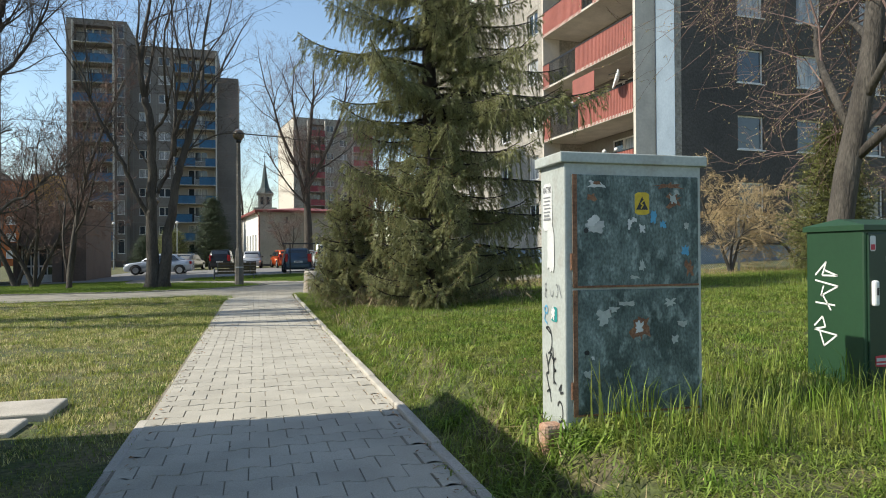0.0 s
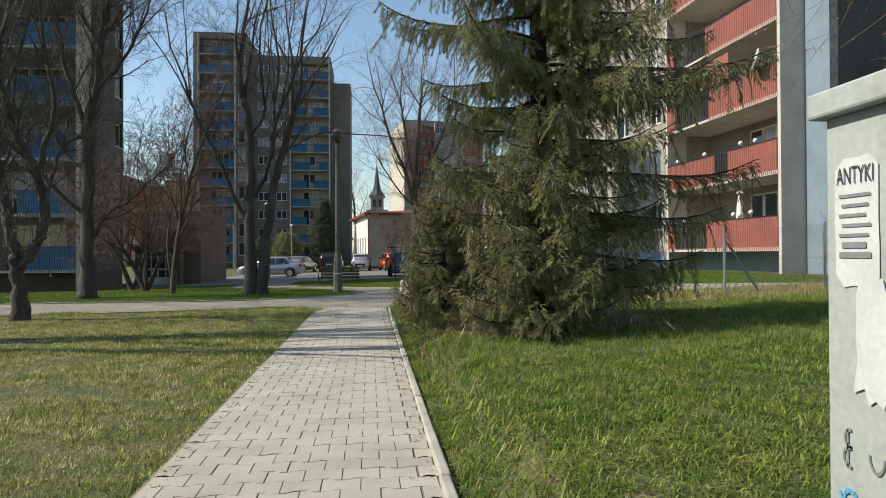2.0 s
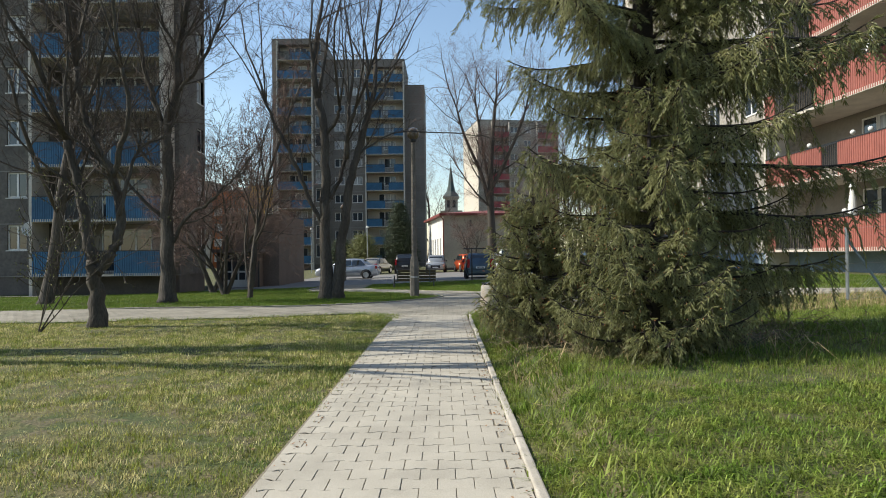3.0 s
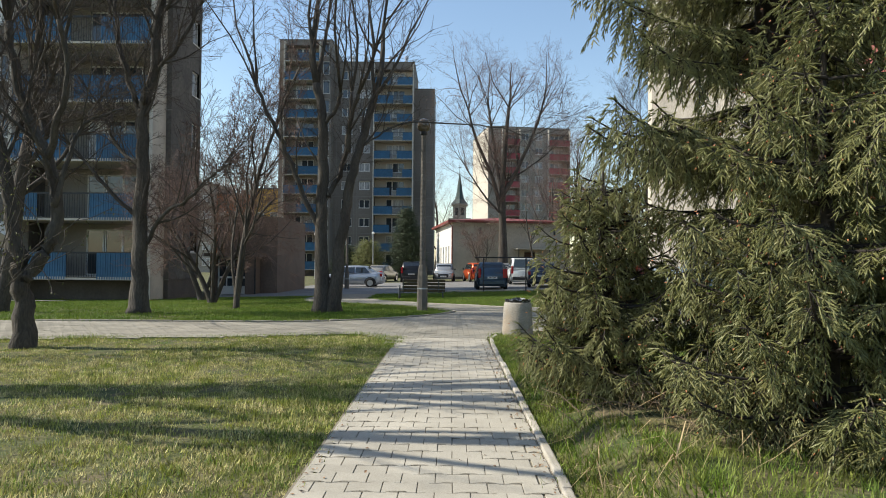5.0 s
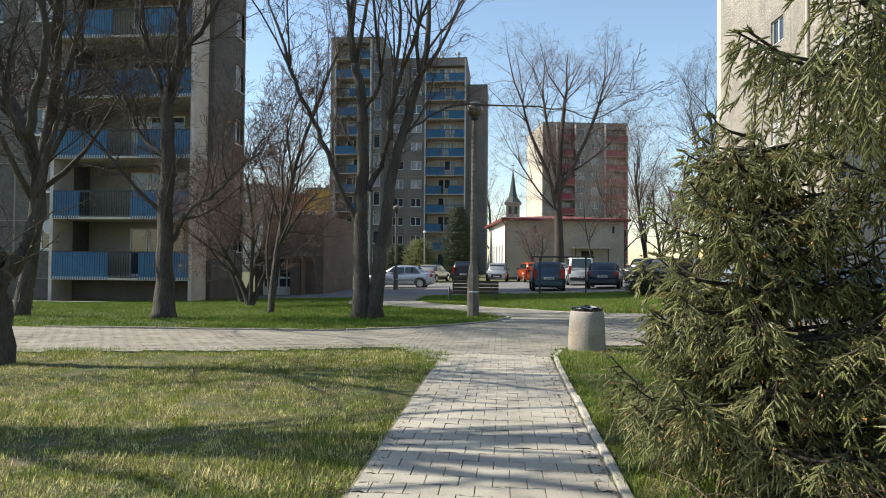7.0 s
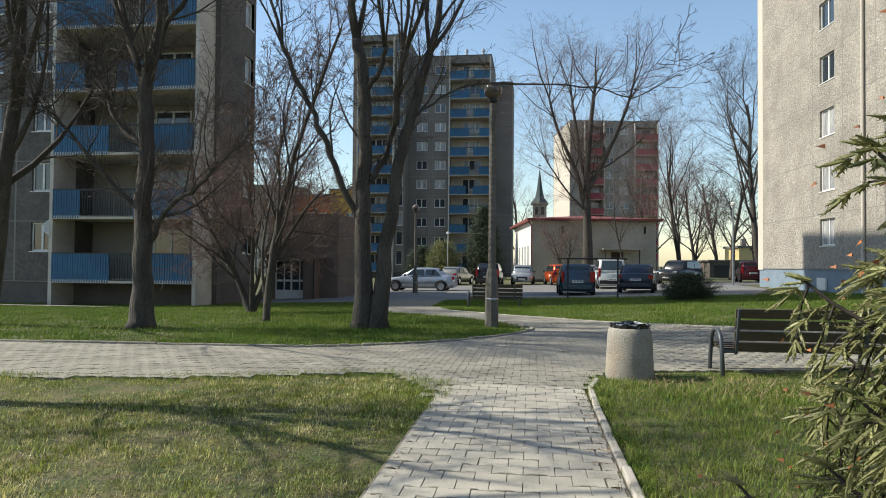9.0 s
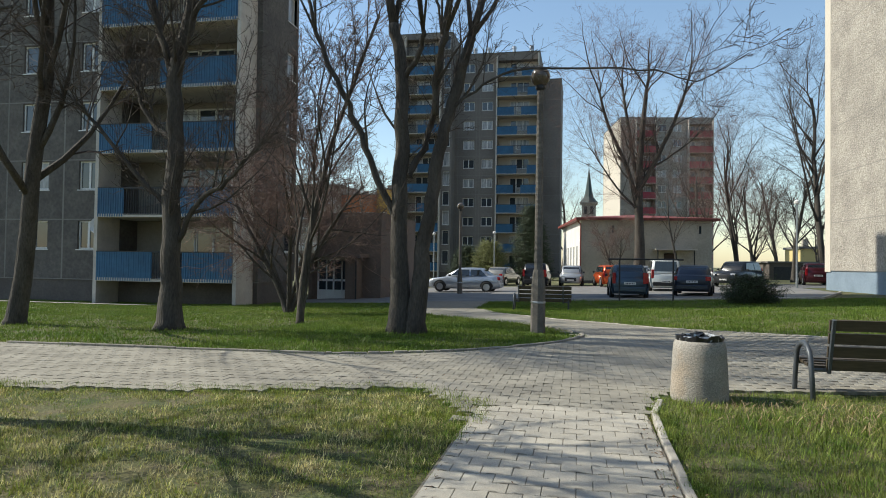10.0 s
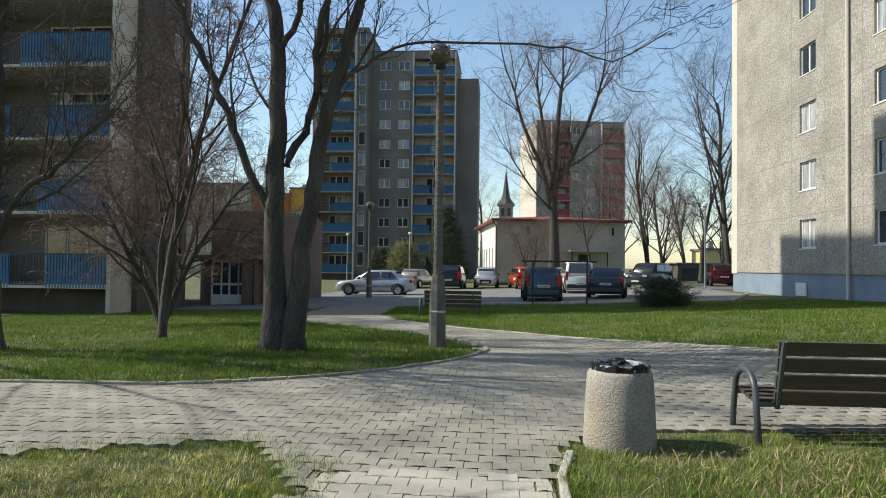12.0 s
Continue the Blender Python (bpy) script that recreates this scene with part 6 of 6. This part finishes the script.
kerb_run([(2.80, -3.0), (2.81, 10.0), (2.83, 18.6), (2.86, 19.6), (2.98, 20.2)], 0.06, 0.05, 1.0, "weathered concrete edging kerb along the footpath")
kerb_run([(1.24, -3.0), (1.24, 7.1)], 0.065, 0.022, 1.0, "flush concrete edging sunk in the grass")
far_edge = [p for p in PLAZA if p in [(1.05, 29.2), (2.05, 27.2), (2.25, 26.3), (1.76, 25.0), (0.95, 23.9), (0.3, 23.3), (-0.5, 22.8), (-1.2, 22.5), (-2.1, 22.38), (-6.6, 22.2)]]
arc_pts = []
for i in range(len(far_edge) - 1):
    a, b, = Vector(far_edge[i]), Vector(far_edge[i + 1])
    p0, p3 = Vector(far_edge[max(0, i - 1)]), Vector(far_edge[min(len(far_edge) - 1, i + 2)])
    for k in range(4):
        u = k / 4
        q = 0.5 * ((2 * a) + (b - p0) * u + (2 * p0 - 5 * a + 4 * b - p3) * u * u + (3 * a - p0 - 3 * b + p3) * u ** 3)
        arc_pts.append((q.x, q.y))
arc_pts.append(far_edge[-1])
kerb_run(arc_pts, 0.06, 0.06, 0.6, "dark old concrete kerb curving round the lawn's corner", mat=kerb_old_m)
kerb_run([(14, 21.3), (11.5, 23.4), (6.87, 26.45), (5.7, 27.45), (3.84, 29.0), (1.7, 30.9), (-0.3, 33.6)], 0.07, 0.06, 0.9, "concrete kerb along the far lawn")
kerb_run([(2, 42.6), (12, 43.4), (15.0, 50)], 0.12, 0.10, 1.0, "concrete kerb along the car park")

# ---- grass ----
grng = np.random.default_rng(3)


def paved(x, y):
    if PATH_L - 0.02 < x < PATH_R + 0.08 and y < 19.7: return True
    if (y > 17.2 and inside((x, y), PLAZA)) or (y > 40 and inside((x, y), ROAD)): return True
    if 3.25 < x < 4.0 and 5.41 < y < 5.69: return True
    if 5.10 < x < 5.90 and 5.52 < y < 5.95: return True
    if (x - 3.4) ** 2 + (y - 20.52) ** 2 < 0.085: return True
    if 0.02 < x < 0.66 and 6.94 < y < 7.84: return True
    return False


def tuft(blades, height, spread, width, seed, lean=0.5, simple=False):
    r = np.random.default_rng(seed)
    v, f = [], []
    for i in range(blades):
        a = r.random() * 2 * math.pi
        p = np.array([r.normal(0, spread), r.normal(0, spread), -0.02])
        h = height * r.uniform(0.55, 1.15)
        d = np.array([math.cos(a), math.sin(a), 0])
        s = np.array([-math.sin(a), math.cos(a), 0]) * width * r.uniform(0.7, 1.2)
        b = r.uniform(0.15, 1.0) * lean
        mid = p + np.array([0, 0, h * 0.62]) + d * h * b * 0.35
        tip = p + np.array([0, 0, h * (1.0 - 0.35 * b)]) + d * h * b
        n = len(v)
        if simple:
            v += [p - s, p + s, tip]
            f.append((n, n + 1, n + 2))
            continue
        v += [p - s, p + s, mid + s * 0.7, mid - s * 0.7, tip]
        f += [(n, n + 1, n + 2), (n, n + 2, n + 3), (n + 3, n + 2, n + 4)]
    return v, f


def sow(name, label, mat, x0, y0, x1, y1, per_m2, tuft_args, lo, hi, where=None, patch=0.0, over=False):
    n = int((x1 - x0) * (y1 - y0) * per_m2)
    xs, ys = grng.uniform(x0, x1, n), grng.uniform(y0, y1, n)
    ms = []
    for x, y in zip(xs, ys):
        if (not over and paved(x, y)) or (where and not where(x, y)): continue
        k = noise.noise((x * 0.55, y * 0.55, 3.1)) * 0.5 + 0.5
        k2 = noise.noise((x * 2.3, y * 2.3, 7.7)) * 0.5 + 0.5
        if patch and k2 * 0.6 + k * 0.4 < patch * grng.uniform(0.6, 1.1): continue
        s = (lo + (hi - lo) * k) * grng.uniform(0.7, 1.25) * (0.7 + 0.6 * k2)
        a = grng.uniform(0, 6.283)
        c, d = math.cos(a) * s, math.sin(a) * s
        ms.append([[c, -d, 0, x], [d, c, 0, y], [0, 0, s, gz(x, y)]])
    v, f = tuft(*tuft_args)
    ob = new(name, scatter(name, v, f, ms, mat))
    return tagged(ob, label, "grass", "", "stuff")


cull = lambda x, y: y > 3.2 and abs(math.atan2(x - 2.0, y - 0.2)) < 1.05
sow("lush_grass", "lush uneven green grass beside the path", grass_lush, 2.85, 3.2, 9.5, 10.5, 380, (9, 0.085, 0.045, 0.0042, 1, 1.7), 0.4, 1.5, cull, 0.25)
sow("lush_grass", "lush uneven green grass under the spruce", grass_lush, 2.85, 10.5, 10.5, 20.9, 250, (9, 0.11, 0.055, 0.0042, 2, 1.1, True), 0.45, 1.4, lambda x, y: (x - 4.6) ** 2 + (y - 13.3) ** 2 > 1.9, 0.25)
sow("dry_blades", "pale dry blades among the green grass", straw_m, 2.85, 3.2, 9.5, 20.9, 60, (7, 0.07, 0.06, 0.0028, 21, 2.4, True), 0.5, 1.3, None, 0.42)
sow("rough_grass", "green grass running to the fence", grass_lush, 9.5, 6, 17.2, 21, 55, (10, 0.16, 0.10, 0.0055, 3, 0.8, True), 0.6, 1.2)
sow("straw_verge", "dry straw-coloured grass along the fence", straw_m, 8.5, 17.6, 17.0, 21.0, 55, (10, 0.2, 0.12, 0.005, 4, 0.9, True), 0.6, 1.2)
sow("mown_lawn", "short mown lawn with dry patches", grass_dry, -10.5, 3.2, 1.25, 19.9, 360, (9, 0.065, 0.035, 0.0062, 5, 1.4, True), 0.5, 1.35, None, 0.44)
sow("mown_lawn_green", "fresh green blades in the mown lawn", grass_lush, -10.5, 3.2, 1.25, 20.4, 130, (9, 0.075, 0.03, 0.006, 6, 1.1, True), 0.5, 1.3, None, 0.47)
sow("lawn_edge_grass", "longer green grass along the lawn's edge", grass_lush, 0.75, 3.2, 1.3, 19.8, 230, (9, 0.07, 0.04, 0.003, 7, 1.0), 0.6, 1.25)
sow("lawn_edge_grass", "longer green grass at the lawn's corner", grass_lush, -9.0, 18.5, 1.2, 20.4, 80, (9, 0.07, 0.05, 0.003, 8, 1.0), 0.6, 1.2)
clip_m = material("bleached grass clippings", (0.62, 0.57, 0.40), 0.8, second=(0.5, 0.43, 0.26), scale=4, island=0.35)
sow("grass_clippings", "bleached clippings strewn over the mown lawn", clip_m, -9.0, 3.2, 1.25, 19.8, 75, (5, 0.055, 0.06, 0.005, 23, 1.9, True), 0.5, 1.3, None, 0.5)


def by_edge(x, y):
    for (ax, ay), (bx, by) in zip(PLAZA[1:9], PLAZA[2:10]):
        l2 = (bx - ax) ** 2 + (by - ay) ** 2
        k = min(1.0, max(0.0, ((x - ax) * (bx - ax) + (y - ay) * (by - ay)) / l2))
        if (x - ax - k * (bx - ax)) ** 2 + (y - ay - k * (by - ay)) ** 2 < 0.028: return True
    return 1.15 < x < 1.31 and 17 < y < 19.3


sow("edge_grass", "uneven grass creeping over the edge of the pavers", grass_lush, -9.0, 18.2, 1.4, 20.5, 620, (9, 0.10, 0.035, 0.0045, 16, 1.2, True), 0.5, 1.2, by_edge, over=True)
sow("edge_grass", "dry grass creeping over the edge of the pavers", grass_dry, -9.0, 18.2, 1.4, 20.5, 300, (9, 0.07, 0.035, 0.0045, 17, 1.6, True), 0.5, 1.2, by_edge, over=True)
sow("far_lawn", "green lawn under the trees, darkened for their shade", grass_far, -22, 20.6, 2.4, 40.5, 85, (12, 0.10, 0.09, 0.008, 9, 0.8, True), 0.6, 1.2)
sow("far_lawn", "green lawn before the cars, darkened for tree shade", grass_far, -4, 21.5, 16.2, 44.5, 62, (12, 0.11, 0.10, 0.009, 10, 0.8, True), 0.6, 1.2)
sow("tall_grass", "tall bright grass at the cabinet's foot", grass_lush, 3.3, 4.75, 4.6, 5.40, 95, (9, 0.30, 0.06, 0.0042, 11, 1.0), 0.45, 1.15)
sow("tall_grass", "tall bright grass beside the cabinets", grass_lush, 4.02, 4.9, 6.4, 6.1, 42, (11, 0.27, 0.06, 0.004, 12, 0.8), 0.5, 1.1)
sow("kerb_weeds", "grass tufts leaning over the kerb", grass_lush, 2.84, 3.2, 3.0, 20.2, 330, (9, 0.11, 0.03, 0.003, 13, 1.0), 0.5, 1.2)
sow("dead_stalks", "pale dead stalks lying by the bench", straw_m, 3.55, 19.2, 5.8, 20.3, 55, (4, 0.15, 0.08, 0.004, 14, 3.2), 0.4, 1.1)
sow("dead_twigs", "dry brown twigs under the spruce", straw_m, 2.95, 11.6, 6.6, 15.6, 16, (4, 0.28, 0.10, 0.004, 15, 2.2), 0.4, 1.1)

leaf_m = material("dead brown leaves", (0.22, 0.12, 0.06), 0.85, second=(0.34, 0.22, 0.12), scale=8, island=0.35)
leaf_v, leaf_f = [(-0.02, 0, 0.002), (0, -0.011, 0.006), (0.022, 0, 0.004), (0, 0.011, 0.009)], [(0, 1, 2), (0, 2, 3)]
lm = []
for k in range(650):
    if k < 260: x, y = 2.77 - abs(grng.normal(0, 0.06)), grng.uniform(4, 19)
    elif k < 400: x, y = 1.29 + abs(grng.normal(0, 0.05)), grng.uniform(4, 19)
    else: x, y = grng.uniform(-4, 6), grng.uniform(4, 24)
    a, sc = grng.uniform(0, 6.28), grng.uniform(0.3, 0.8)
    lm.append([[math.cos(a) * sc, -math.sin(a) * sc, 0, x], [math.sin(a) * sc, math.cos(a) * sc, 0, y], [grng.uniform(-0.3, 0.3), grng.uniform(-0.3, 0.3), sc, gz(x, y) + 0.032]])
tagged(new("dead_leaves", scatter("dead_leaves", leaf_v, leaf_f, lm, leaf_m)), "dead brown leaves along the path's edges", "leaves", "", "stuff")

# ---- pavers ----
def paver_outline(l, w, d=0.011, g=0.0022):
    a, b, hw = l / 2 - g, w / 2 - g, l * 0.21
    return [(-a, -b - d), (-hw - 0.018, -b - d), (-hw + 0.012, -b + d), (hw - 0.012, -b + d), (hw + 0.018, -b - d), (a, -b - d), (a, b + d), (hw + 0.018, b + d), (hw - 0.012, b - d), (-hw + 0.012, b - d), (-hw - 0.018, b + d), (-a, b + d)]


def paver_shape(l=0.2, w=0.165):
    o = paver_outline(l, w)
    b = Build()
    n = len(o)
    b.v = [(x, y, -0.01) for x, y in o] + [(x, y, 0.021) for x, y in o] + [(x * 0.982, y * 0.978, 0.0245) for x, y in o]
    for i in range(n):
        j = (i + 1) % n
        b.f += [(i, j, n + j, n + i), (n + i, n + j, 2 * n + j, 2 * n + i)]
    b.f.append(tuple(2 * n + i for i in range(n)))
    return b


one = paver_shape()
paver_me = one.mesh("paver", paver_m)
half_me = paver_shape(0.1, 0.165)
prnd = random.Random(9)
rest = []
loose = 0
y, row = 3.2, 0
while y < PATH_END + 0.03:
    x = PATH_L + (0.1 if row % 2 else 0.0)
    cells = [PATH_L + 0.1 + 0.2 * k + (0.1 if row % 2 else 0.0) for k in range(8)]
    for cx in cells:
        if cx + 0.1 > PATH_R + 0.025: continue
        z = gz(cx, y) + 0.004 + prnd.uniform(-0.0025, 0.0025)
        if 5.0 < y < 11.9 and loose < 300:
            part("paver", paver_me, None, footpath, at=(cx, y, z), rot=(prnd.uniform(-0.5, 0.5), prnd.uniform(-0.5, 0.5), prnd.uniform(-0.5, 0.5)))
            loose += 1
        else:
            a = prnd.uniform(-0.008, 0.008)
            rest.append([[1, -a, 0, cx], [a, 1, 0, y], [prnd.uniform(-0.008, 0.008), prnd.uniform(-0.008, 0.008), 1, z]])
    y += 0.165
    row += 1


def triangles(b):
    return b.v, [(f[0], f[i], f[i + 1]) for f in b.f for i in range(1, len(f) - 1)]


tv, tf = triangles(one)
o = part("pavers", scatter("pavers", tv, tf, rest, paver_far_m), None, footpath)
o["kind"] = "stuff"
half = []
y, row = 3.2, 0
while y < PATH_END - 0.08:
    half.append([[1, 0, 0, PATH_L + 0.05 if row % 2 else PATH_R - 0.04], [0, 1, 0, y], [0, 0, 1, gz(2, y) + 0.004]])
    y += 0.165
    row += 1
hv, hf = triangles(half_me)
o = part("half_pavers", scatter("half_pavers", hv, hf, half, paver_far_m), None, footpath)
o["kind"] = "stuff"
far = []
for j in range(0, 125):
    for i in range(-60, 75):
        y = 17.3 + j * 0.165
        x = i * 0.2 + (0.1 if j % 2 else 0)
        yy = y + 0.06 * min(0.0, x)
        if x < -10 or x > 13 or yy > 36 or not any(inside((x + ex, yy + ey), PLAZA) for ex, ey in ((0.06, 0.05), (-0.06, 0.05), (0.06, -0.05), (-0.06, -0.05))): continue
        if 1.30 < x < 2.74 and yy < 19.60: continue
        c, d = 1, 0
        far.append([[c, -d, prnd.uniform(-0.01, 0.01), x], [d, c, prnd.uniform(-0.01, 0.01), yy], [0, 0, 1, gz(x, yy) + 0.004 + prnd.uniform(-0.002, 0.002)]])
o = part("pavers", scatter("pavers", tv, tf, far, paver_shade_m), None, plaza)
o["kind"] = "stuff"
